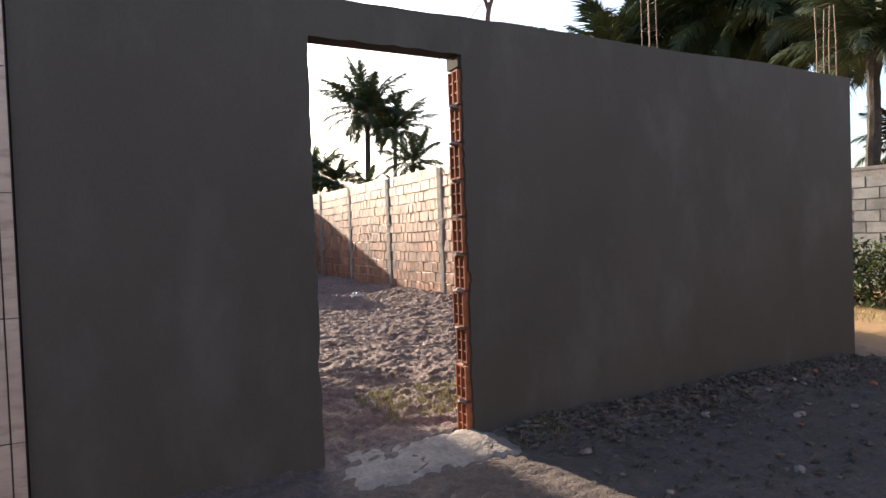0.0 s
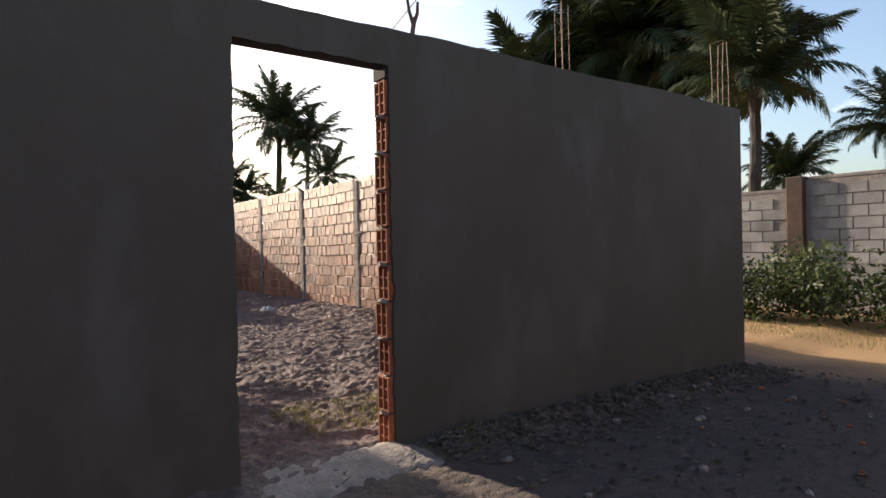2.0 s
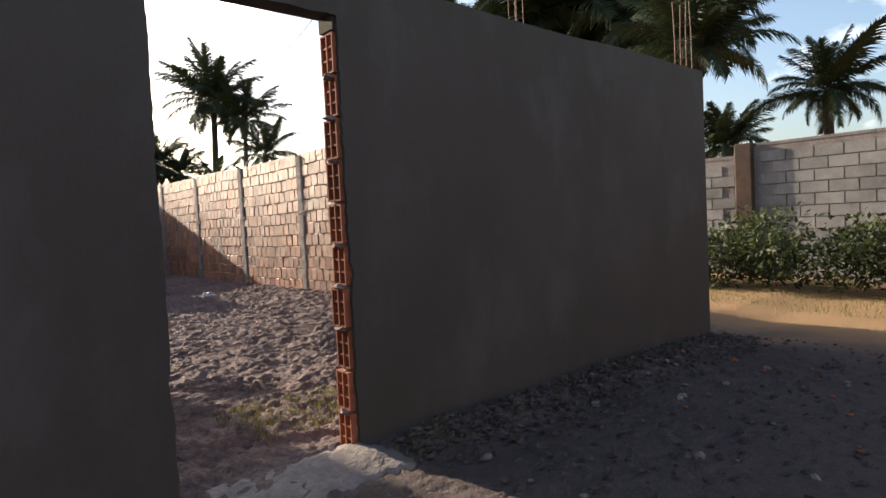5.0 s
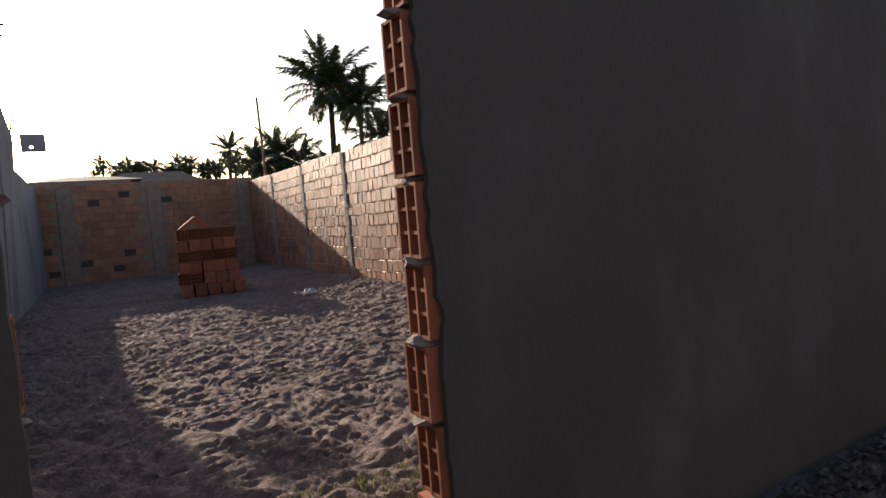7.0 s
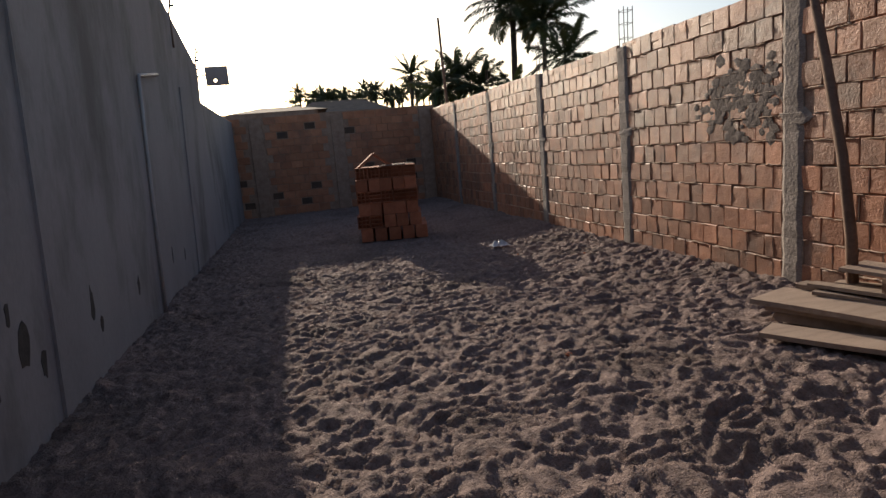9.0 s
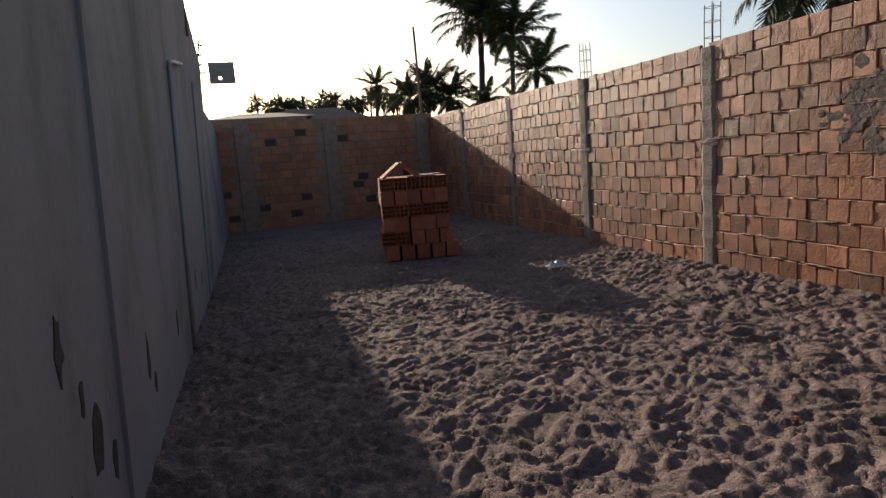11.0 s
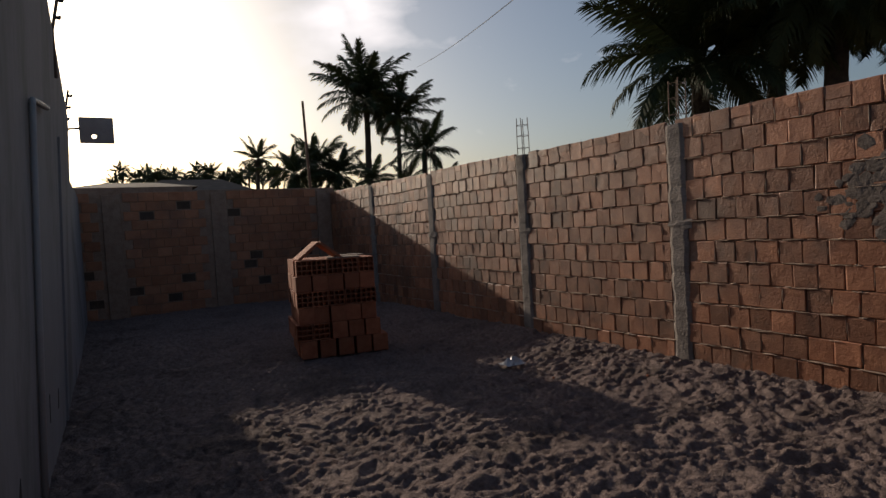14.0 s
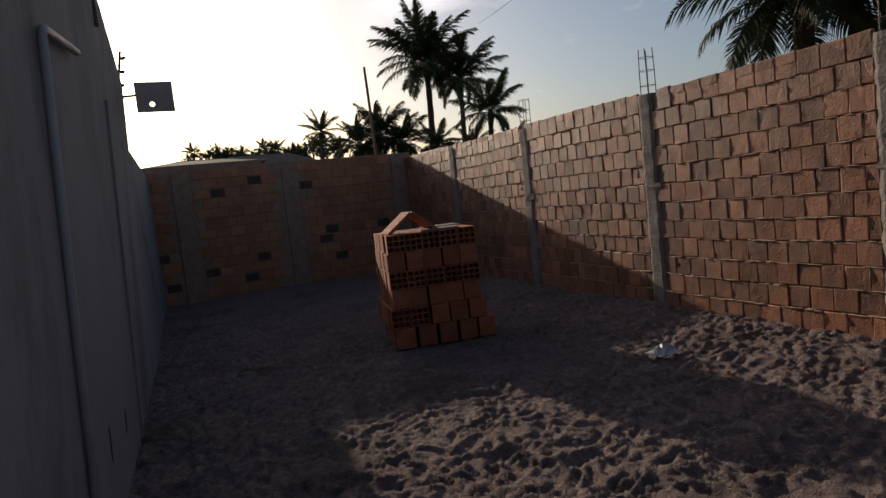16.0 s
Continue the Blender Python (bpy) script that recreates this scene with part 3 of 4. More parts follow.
def lay_right_wall():
    out, joints = [], []
    for a, b in zip([0.06] + PILLARS, PILLARS + [17.15]):
        lo, hi = a + 0.10, b - 0.10
        for c in range(-1, 12):
            z = 0.02 + c * COURSE + 0.098
            joints.append((lo + 0.10, z))
            y = lo + (0.0 if c % 2 else 0.10)
            if c % 2 == 0:
                out.append((rng.choice(HALF), lo + 0.05, z))
            while y + 0.10 < hi:
                out.append((rng.choice(FULL), y + 0.098, z))
                y += 0.198 + rng.uniform(-0.003, 0.006)
                joints.append((y, z))
        y = lo
        while y + 0.12 < hi:
            out.append((rng.choice(FLAT), y + 0.1, 0.02 + 12 * COURSE + 0.03 + (wall_top(y) - 2.415)))
            y += 0.2
    pieces = []
    for me, y, z in out:
        tilt = rng.uniform(-1.6, 1.6)
        m = pose(RIGHT_X + rng.uniform(-0.003, 0.004), y, z + 0.012 * math.sin(y * 1.3) + rng.uniform(-0.005, 0.005), tilt * 1.4, rng.uniform(-1.2, 1.2), rng.uniform(-1.3, 1.3))
        pieces.append((me, m, y))
    near = sorted(pieces, key=lambda p: abs(p[2] - 6.6))
    for me, m, _ in near[:300]:
        shared("brick", me, WALL_RIGHT, m)
    join_pieces("bricks_beyond", [(me, m) for me, m, _ in near[300:]], WALL_RIGHT, BRICK_FAR)
    return joints


JOINTS = lay_right_wall()

# mortar squeezed out along the joints
rv, rf = [], []
for _ in range(2300):
    upright = rng.random() < 0.3
    if upright:
        y, z = rng.choice(JOINTS)
        y, z = y + rng.uniform(-0.006, 0.006), z + rng.uniform(-0.05, 0.05) + 0.012 * math.sin(y * 1.3)
        ly, lz = rng.uniform(0.003, 0.007), rng.uniform(0.03, 0.09)
    else:
        y = rng.uniform(0.3, 16.8)
        z = 0.02 + rng.randint(0, 11) * COURSE + 0.012 * math.sin(y * 1.3) + rng.uniform(-0.006, 0.004)
        ly, lz = rng.uniform(0.02, 0.10), rng.uniform(0.004, 0.009)
    if any(abs(y - p) < 0.13 for p in PILLARS):
        continue
    n0 = len(rv)
    for i in range(6):
        u = -1 + i * 0.4
        wob = rng.uniform(-0.5, 0.5)
        w = (1 - 0.7 * u * u) * rng.uniform(0.6, 1.3)
        for q in (-1, 0, 1):
            dx = -0.004 - ((0.007 if upright else 0.015) * w if q == 0 else 0)
            a_, b_ = (q * ly * w, u * lz) if upright else (u * ly, q * lz * w)
            rv.append((RIGHT_X - 0.008 + dx, y + a_ + (wob * ly * 0.5 if upright else 0), z + b_ + (0 if upright else wob * lz * 0.8)))
    for i in range(5):
        for q in (0, 1):
            a_ = n0 + i * 3 + q
            rf.append((a_, a_ + 1, a_ + 4, a_ + 3))
me = bpy.data.meshes.new("mortar_ridges")
me.from_pydata(rv, [], rf)
me.materials.append(CONCRETE_PALE)
ridges = new("mortar_ridges", me)
ridges.parent = WALL_RIGHT
tagged(ridges, "dried mortar squeezed out of the joints", kind="stuff")

# smeared cement on the bricks
bm = bmesh.new()
for _ in range(150):
    u, v = rng.gauss(0, 0.27), rng.gauss(0, 0.17)
    if abs(u) > 0.62 or abs(v) > 0.36:
        continue
    base = Vector((RIGHT_X - 0.016, 5.0 + u, 1.56 + v))
    s = rng.uniform(0.03, 0.075)
    r0 = bmesh.ops.create_icosphere(bm, subdivisions=1, radius=1.0)["verts"]
    for w in r0:
        k = 1 + rng.uniform(-0.45, 0.45)
        w.co = base + Vector((w.co.x * 0.004 * k, w.co.y * s * k, w.co.z * s * 0.8 * k))
part("cement_smear", bm, SMEAR, WALL_RIGHT, "patch of spattered grey cement")

# back wall
BACK_TOP = 2.68
bm = bmesh.new()
box(bm, -2.3, 3.6, BACK_Y + 0.004, BACK_Y + 0.15, -0.2, BACK_TOP - 0.09)
box(bm, -2.3, 0.4, BACK_Y + 0.004, BACK_Y + 0.15, BACK_TOP - 0.09, BACK_TOP)
WALL_BACK = structure(mesh_ob("wall_back", bm, MORTAR), "shaded back wall of clay bricks with dark gaps")
for x in (-1.35, 0.75, 3.15):
    bm = bmesh.new()
    box(bm, x, x + 0.34, BACK_Y - 0.035, BACK_Y + 0.1, -0.2, BACK_TOP - 0.15, None, 0.012)
    part("pillar", bm, MORTAR, WALL_BACK, "grey cast concrete pillar")
WIDE = [brick_mesh("brick", 0.285, 0.186, 0.014, BRICK_BACK, 50 + k) for k in range(5)]
# flat pieces in the post's dark brown paint the shade inside wall holes
HOLE_SHADE = to_mesh("brick_hole", (lambda b: (box(b, -0.003, 0.02, -0.13, 0.13, -0.08, 0.08), b)[1])(bmesh.new()), RUSTPOST)
for c in range(-1, 14):
    x = -1.70 + (0.14 if c % 2 else 0.0)
    while x < 3.45:
        z = 0.02 + c * COURSE + 0.098
        if z < BACK_TOP - 0.10 and not any(p - 0.13 < x < p + 0.47 for p in (-1.35, 0.75, 3.15)):
            m = pose(x, BACK_Y + rng.uniform(-0.004, 0.004), z, rng.uniform(-1, 1), 0, 90 + rng.uniform(-1, 1))
            if rng.random() < 0.06:
                shared("brick_hole", HOLE_SHADE, WALL_BACK, m)
            else:
                shared("brick", rng.choice(WIDE), WALL_BACK, m)
        x += 0.293

# ---- weathered concrete block wall across the road ----
BX = 8.5


def block_mesh(name, w, h, material):
    bm = bmesh.new()
    vs = box(bm, -0.012, 0.05, -w / 2, w / 2, -h / 2, h / 2)
    for v in vs:
        if v.co.x < 0:
            v.co.y *= 0.975
            v.co.z *= 0.95
    return to_mesh(name, bm, material)


bm = bmesh.new()
box(bm, BX + 0.004, BX + 0.14, -30.0, 1.5, -0.3, 2.04)
box(bm, BX + 0.004, BX + 0.14, 1.5, 40.0, -0.3, 1.88)
box(bm, BX - 0.005, BX + 0.145, -30.0, 1.42, 2.04, 2.085)
box(bm, BX - 0.005, BX + 0.145, 1.7, 40.0, 1.88, 1.93)
WALL_BLOCK = structure(mesh_ob("wall_block", bm, CONCRETE), "weathered grey concrete block wall with blackened top")
CB = block_mesh("block", 0.372, 0.166, CBLOCK)
blocks = []
for c in range(-1, 12):
    y = -29 + (0.2 if c % 2 else 0)
    while y < 14:
        if not 1.35 < y < 1.85 and 0.176 * c + 0.21 < (2.06 if y < 1.5 else 1.9):
            blocks.append((CB, pose(BX + rng.uniform(-0.003, 0.003), y, 0.02 + c * 0.176 + 0.09), y))
        y += 0.382
blocks.sort(key=lambda b: abs(b[2] - 0.5))
for me, m, _ in blocks[:290]:
    shared("block", me, WALL_BLOCK, m)
join_pieces("blocks_beyond", [(me, m) for me, m, _ in blocks[290:]], WALL_BLOCK, CBLOCK_FAR)
bm = bmesh.new()
box(bm, BX - 0.10, BX + 0.16, 1.46, 1.72, -0.3, 2.10, None, 0.015)
part("post", bm, RUSTPOST, WALL_BLOCK, "rust-brown stained concrete post")


# ---- stack of hollow bricks ----
PILE = pose(1.14, 10.45, 0, 0, 0, -10)


PILE_W, PILE_D = 1.00, 1.02
HB_ENDS = hollow_brick_mesh("hollow_brick", 0.19, 0.19, 0.14, 3, 3)       # cells towards local x
hb_bm = bmesh.new()
box(hb_bm, 0, 0.19, -0.095, 0.095, 0, 0.185, None, 0.004)
HB_SOLID = to_mesh("hollow_brick", hb_bm, CLAY)


def stacked_brick(me, m, label):
    ob = new("hollow_brick", me)
    ob.matrix_world = PILE @ m
    return tagged(ob, label, "brick", "bricks in the stack")


level_z = 0.0
LEVELS = [(0.21, "s", 0.10), (0.20, "m", 0.05), (0.195, "s", -0.03), (0.19, "h", -0.02), (0.19, "s", -0.04), (0.19, "h", -0.06)]
for lev, (hgt, style, grow) in enumerate(LEVELS):
    nx_, ny_ = 5, 5
    for i in range(nx_):
        for j in range(ny_):
            if 0 < i < nx_ - 1 and 0 < j < ny_ - 1 and lev < len(LEVELS) - 1:
                if (i + j) % 2:
                    continue
            x = (i - 2) * (PILE_W + grow) / nx_ + rng.uniform(-0.008, 0.008) + (0.05 if lev == 0 else -0.01)
            y_ = (j - 2) * (PILE_D + grow) / ny_ + rng.uniform(-0.008, 0.008)
            h_s = (hgt - 0.004) / (0.14 if style == "h" or (style == "m" and i < 2) else 0.185)
            spin = rng.uniform(-3, 3)
            if style == "h" or (style == "m" and i < 2):
                m = pose(x, y_ - 0.095, level_z, 0, 0, 90 + spin) @ Matrix.Diagonal((1, 1, h_s, 1))
                stacked_brick(HB_ENDS, m, "red hollow clay brick showing its square cells")
            else:
                m = pose(x, y_ - 0.095, level_z, 0, 0, 90 + spin) @ Matrix.Diagonal((1, 0.97, h_s, 1))
                stacked_brick(HB_SOLID, m, "smooth-faced red clay brick in a stack")
    level_z += hgt
for s in (-1, 1):
    bm = bmesh.new()
    box(bm, -0.17, 0.17, -0.16, 0.16, 0, 0.035, None, 0.004)
    me = to_mesh("hollow_brick", bm, CLAY)
    stacked_brick(me, pose(-0.18 + s * 0.124, -0.2, level_z + 0.086, 0, s * 38, 6), "thin clay brick leaning on another like a tent")
for x, y_ in ((0.12, -0.3), (0.25, 0.2)):
    bm = bmesh.new()
    box(bm, -0.2, 0.2, -0.14, 0.14, 0, 0.012)
    ob = mesh_ob("board_scrap", bm, BOARD)
    ob.matrix_world = PILE @ pose(x, y_, level_z + 0.001 * (x > 0.2) + 0.001, 0, 0, 7 * (1 if x > 0.2 else -1))
    tagged(ob, "pale thin board lying on the brick stack", "board")


# ---- boards and the leaning pole by the brick wall ----
def board(x, y, z, length, width, thick, yaw, pitch=0.0, label="grey weathered plank lying in a stack"):
    """A plank whose near-left corner lies at x, y and which runs along +x before it is turned."""
    bm = bmesh.new()
    n_ = 8
    rings = []
    for i in range(n_ + 1):
        u = length * i / n_
        w = 0.003 * math.sin(i * 1.7)
        dz = 0.004 * math.sin(i * 0.9 + x * 7)
        rings.append([bm.verts.new(c) for c in ((u, w, dz), (u, width + w, dz), (u, width + w, dz + thick), (u, w, dz + thick))])
    for r0, r1 in zip(rings, rings[1:]):
        for k in range(4):
            bm.faces.new((r0[k], r1[k], r1[(k + 1) % 4], r0[(k + 1) % 4]))
    bm.faces.new(rings[0]); bm.faces.new(rings[-1][::-1])
    bmesh.ops.recalc_face_normals(bm, faces=bm.faces)
    ob = mesh_ob("plank", bm, BOARD)
    ob.matrix_world = pose(x, y, z, 0, pitch, yaw)
    return tagged(ob, label, "plank", "planks stacked by the brick wall")


board(2.32, 3.45, 0.045, 1.5, 0.24, 0.03, -60)
board(2.66, 3.70, 0.030, 1.45, 0.34, 0.06, -68, label="dark thick beam under the plank stack")
board(2.62, 3.74, 0.100, 1.5, 0.36, 0.03, -70)
board(2.57, 3.82, 0.138, 1.55, 0.42, 0.035, -72, label="wide grey board on top of a stack")
board(2.98, 3.86, 0.178, 1.3, 0.13, 0.03, -75)
board(2.92, 3.66, 0.178, 1.35, 0.11, 0.025, -68)
board(2.96, 3.74, 0.212, 1.2, 0.10, 0.025, -76, -2.0)
board(3.10, 3.66, 0.214, 1.2, 0.09, 0.03, -72, -3.0)
board(3.03, 3.56, 0.345, 1.3, 0.30, 0.025, -76, label="pale board lying on top of the plank stack")
bm = bmesh.new()
box(bm, 3.14, 3.34, 2.42, 2.58, 0.176, 0.344, None, 0.008)
tagged(mesh_ob("support_block", bm, CONCRETE), "concrete block holding up the planks", "block")
bm = bmesh.new()
box(bm, 3.08, 3.36, 3.24, 3.30, 0.240, 0.344, None, 0.004)
tagged(mesh_ob("wood_offcut", bm, POLEWOOD), "dark wood offcut propping the top board", "offcut")
bm = bmesh.new()
tube(bm, [(3.16, 3.56, 0.0), (3.17, 3.60, 0.55), (3.19, 3.70, 1.1), (3.26, 3.90, 1.7), (3.33, 4.09, 2.2), (3.40, 4.25, 2.75)], [0.036, 0.036, 0.034, 0.032, 0.029, 0.026], 8, 0.06, rng)
tagged(mesh_ob("wooden_pole", bm, POLEWOOD, smooth=True), "crooked dark bare pole leaning on the brick wall", "pole")

# forked stick above the front wall
bm = bmesh.new()
tube(bm, [(0.70, 0.78, 0.0), (0.70, 0.78, 2.0), (0.70, 0.78, 2.65), (0.72, 0.78, 2.76)], [0.022, 0.02, 0.018, 0.016], 6)
tube(bm, [(0.71, 0.78, 2.70), (0.745, 0.78, 2.80), (0.75, 0.78, 2.88)], [0.014, 0.013, 0.01], 6)
tube(bm, [(0.71, 0.78, 2.70), (0.675, 0.78, 2.80), (0.66, 0.78, 2.89)], [0.014, 0.013, 0.01], 6)
tagged(mesh_ob("forked_stick", bm, POLEWOOD), "thin forked wooden prop standing behind the wall", "stick")


# ---- electric fence posts and plate on the left wall ----
def fence_post(x, y, z, h, lean):
    root = new("fence_post")
    root.location = (x, y, z)
    bm = bmesh.new()
    tube(bm, [(0, 0, -0.4), (0, 0, 0), (lean, 0, h)], [0.014, 0.014, 0.012], 6)
    part("rod", bm, STEEL, root)
    for k in range(6):
        bm = bmesh.new()
        f = 0.12 + 0.8 * k / 5
        tube(bm, [(lean * f, 0, h * f), (lean * f + 0.035, 0, h * f), (lean * f + 0.05, 0, h * f + 0.015)], [0.012, 0.018, 0.010], 6)
        part("insulator", bm, WIRE, root)
    return tagged(root, "leaning electric fence post with small insulators", "fence post", "electric fence posts")


fence_post(-1.75, 10.96, 2.45, 0.82, 0.14)
fence_post(-1.64, 9.0, 3.33, 0.92, 0.18)
PLATE_M = pose(-1.36, 11.0, 2.83)
plate = new("metal_plate")
plate.matrix_world = PLATE_M
bm = bmesh.new()
ring_o, n_ = [], 24
outer, inner = [], []
for k in range(n_):
    a = 2 * math.pi * k / n_
    c, s = math.cos(a), math.sin(a)
    q = 1 / max(abs(c), abs(s))
    outer.append((0.175 * c * q, 0.15 * s * q))
    inner.append((0.025 * c - 0.03, 0.025 * s - 0.07))
vo = [[bm.verts.new((x, yy, z)) for x, z in outer] for yy in (0, 0.012)]
vi = [[bm.verts.new((x, yy, z)) for x, z in inner] for yy in (0, 0.012)]
for k in range(n_):
    j = (k + 1) % n_
    bm.faces.new((vo[0][k], vo[0][j], vi[0][j], vi[0][k]))
    bm.faces.new((vo[1][j], vo[1][k], vi[1][k], vi[1][j]))
    bm.faces.new((vo[0][j], vo[0][k], vo[1][k], vo[1][j]))
    bm.faces.new((vi[0][k], vi[0][j], vi[1][j], vi[1][k]))
part("panel", bm, PLATE, plate)
bm = bmesh.new()
tube(bm, [(-0.17, 0.0, 0.02), (-0.32, -0.04, 0.0)], [0.012, 0.012], 6)
part("bracket", bm, STEEL, plate)
tagged(plate, "square metal plate with a hole on a bracket", "plate")

# drain pipe
bm = bmesh.new()
px = left_x(6.9) + 0.02
tube(bm, [(px, 6.9, 0.0), (px + 0.05, 6.9, 1.2), (px + 0.096, 6.9, 2.28), (px + 0.099, 6.93, 2.31), (px + 0.122, 7.7, 2.42)], [0.018] * 5, 8)
tagged(mesh_ob("pipe", bm, PIPE, smooth=True), "thin grey pipe fixed to the whitewashed wall", "pipe")


# ---- palms ----
def frond_mesh(seed, length, droop, leaf):
    r2 = random.Random(seed)
    bm = bmesh.new()
    pts, n_ = [], 14
    for i in range(n_ + 1):
        u = i / n_
        pts.append(Vector((length * (u - 0.18 * droop * u * u * u), 0, length * (0.42 * u - droop * 0.62 * u * u))))
    tube(bm, pts, [0.035 * (1 - 0.85 * i / n_) * length / 3 for i in range(n_ + 1)], 4)
    count = 60
    for i in range(count):
        u = 0.14 + 0.86 * i / (count - 1)
        f = u * n_
        k = min(int(f), n_ - 1)
        p = pts[k].lerp(pts[k + 1], f - k)
        d = (pts[k + 1] - pts[k]).normalized()
        ll = leaf * (0.35 + 0.65 * math.sin(math.pi * min(1, u * 0.93 + 0.07))) * r2.uniform(0.8, 1.1)
        for s in (-1, 1):
            sweep = 0.35 + 0.5 * u
            way = (Vector((0, s, 0)) * (1 - 0.35 * u) + d * sweep + Vector((0, 0, r2.uniform(-0.25, 0.25)))).normalized()
            w = d * 0.027 * length / 3
            mid = p + way * ll * 0.55 + Vector((0, 0, -0.05 * ll))
            tip = p + way * ll + Vector((0, 0, -ll * r2.uniform(0.25, 0.55)))
            a, b = bm.verts.new(p - w), bm.verts.new(p + w)
            c, e = bm.verts.new(mid - w), bm.verts.new(mid + w)
            t = bm.verts.new(tip)
            bm.faces.new((a, b, e, c))
            bm.faces.new((c, e, t))
    return to_mesh("frond", bm, FROND)


FINE_FRONDS = [frond_mesh(10 + k, 3.0, dr, 0.60) for k, dr in enumerate((0.3, 0.5, 0.75, 1.05))]
FRONDS = [frond_mesh(k, 3.0, dr, 0.70) for k, dr in enumerate((0.35, 0.6, 0.9, 1.25))]


def palm(x, y, height, reach, label, seed, count=30, lean=0.0, trunk_r=0.16, low=-40):
    r2 = random.Random(seed)
    root = new("palm_tree")
    root.location = (x, y, 0)
    bm = bmesh.new()
    n_ = 16
    pts = [(lean * (i / n_) ** 2, 0.02 * math.sin(i), -0.3 + (height + 0.3) * i / n_) for i in range(n_ + 1)]
    rad = [trunk_r * (1.25 - 0.45 * i / n_ + (0.06 if i % 2 else -0.03) + (0.3 if i > n_ - 2 else 0)) for i in range(n_ + 1)]
    tube(bm, pts, rad, 9, 0.08, r2)
    part("trunk", bm, TRUNK, root)
    for k in range(count):
        u = (k + 0.5) / count
        elev = 80 - (80 - low) * u + r2.uniform(-8, 8)
        s = reach / 3.0 * r2.uniform(0.8, 1.08) * (0.72 + 0.35 * math.sin(math.pi * min(1, u + 0.15)))
        me = (FINE_FRONDS if low == -22 else FRONDS)[min(3, int(u * 3.2 + r2.uniform(0, 0.9)))]
        m = Matrix.Translation((lean, 0, height)) @ Euler((r2.uniform(-0.35, 0.35), 0, 0)).to_matrix().to_4x4()
        m = Matrix.Translation((lean, 0, height)) @ Matrix.Rotation(k * 2.39996 + r2.uniform(-0.2, 0.2), 4, "Z") @ Matrix.Rotation(-radians(elev - 20), 4, "Y") @ Matrix.Rotation(r2.uniform(-0.5, 0.5), 4, "X") @ Matrix.Scale(s, 4)
        shared("frond", me, root, m)
    return tagged(root, label, "palm tree", "palms")


EYE_M = (-1.35, 2.25, 1.49)


def polar(az, d, eye=EYE_M):
    return eye[0] + d * math.sin(radians(az)), eye[1] + d * math.cos(radians(az))


TALL = "tall slender palm with a feathery crown"
BIG = "large dark oil palm with arching fronds"
LOW = "low bushy palm clump behind the wall"
for az, d, el, reach, label, count, tr in (
        (22.5, 56, 11.8, 6.0, TALL, 40, 0.30), (25.3, 54, 10.2, 4.6, TALL, 32, 0.22), (27.4, 44, 7.0, 3.4, TALL, 24, 0.2),
        (12.5, 62, 6.9, 2.6, TALL, 24, 0.2), (15.4, 44, 5.4, 2.7, LOW, 26, 0.2), (17.3, 46, 6.1, 3.2, LOW, 30, 0.2), (19.4, 45, 5.2, 2.8, LOW, 26, 0.2),
        (22.4, 46, 4.6, 2.3, LOW, 24, 0.2), (25.6, 46, 4.2, 2.0, LOW, 22, 0.2), (29.6, 46, 4.0, 2.0, LOW, 20, 0.2),
        (51.6, 29, 12.2, 6.6, BIG, 40, 0.42), (57.6, 33, 17.6, 5.8, BIG, 54, 0.40), (61.4, 28.5, 17.5, 6.8, BIG, 64, 0.42), (65.5, 30, 18.0, 6.6, BIG, 62, 0.40),
        (70.5, 26, 17.5, 5.6, BIG, 42, 0.40)):
    x, y = polar(az, d)
    palm(x, y, 1.49 + d * math.tan(radians(el)), reach, label, int(az * 10), count, 0.3, tr, -22 if label == TALL else (-16 if az == 51.6 else -35))
for az, d, el, reach, low in ((65.7, 24, 5.0, 2.0, -5), (73.0, 24, 8.6, 2.4, -20), (63.4, 20.0, 12.6, 3.2, 14)):
    x, y = polar(az, d, (-1.76, -2.89, 1.11))
    palm(x, y, 1.11 + d * math.tan(radians(el)), reach, BIG if reach > 2.8 else LOW, int(az * 17), 34, 0.2, 0.17, low)
r3 = random.Random(8)
for k in range(22):          # far row of palms
    az, d = 1.5 + k * 0.62 + r3.uniform(-0.25, 0.25), r3.uniform(95, 125)
    x, y = polar(az, d)
    palm(x, y, 1.5 + d * math.tan(radians(r3.uniform(4.9, 6.0))), r3.uniform(2.0, 3.0), "small distant palm against the bright sky", 900 + k, 26, 0.0, 0.2)


# ---- far scrub, hedge, houses ----
def leaf_mass(name, spots, size, material, label, seed, category):
    r2 = np.random.RandomState(seed)
    P = np.array(spots)
    n_ = len(P)
    d1 = r2.normal(size=(n_, 3)); d1 /= np.linalg.norm(d1, axis=1)[:, None]
    d2 = np.cross(d1, r2.normal(size=(n_, 3))); d2 /= np.linalg.norm(d2, axis=1)[:, None]
    L = size * r2.uniform(0.6, 1.3, (n_, 1))
    quads = np.stack([P - d1 * L, P + d2 * L * 0.42, P + d1 * L, P - d2 * L * 0.42], 1).reshape(-1, 3)
    me = bpy.data.meshes.new(name)
    me.from_pydata(quads.tolist(), [], np.arange(n_ * 4).reshape(-1, 4).tolist())
    me.materials.append(material)
    return tagged(new(name, me), label, category, kind="stuff")


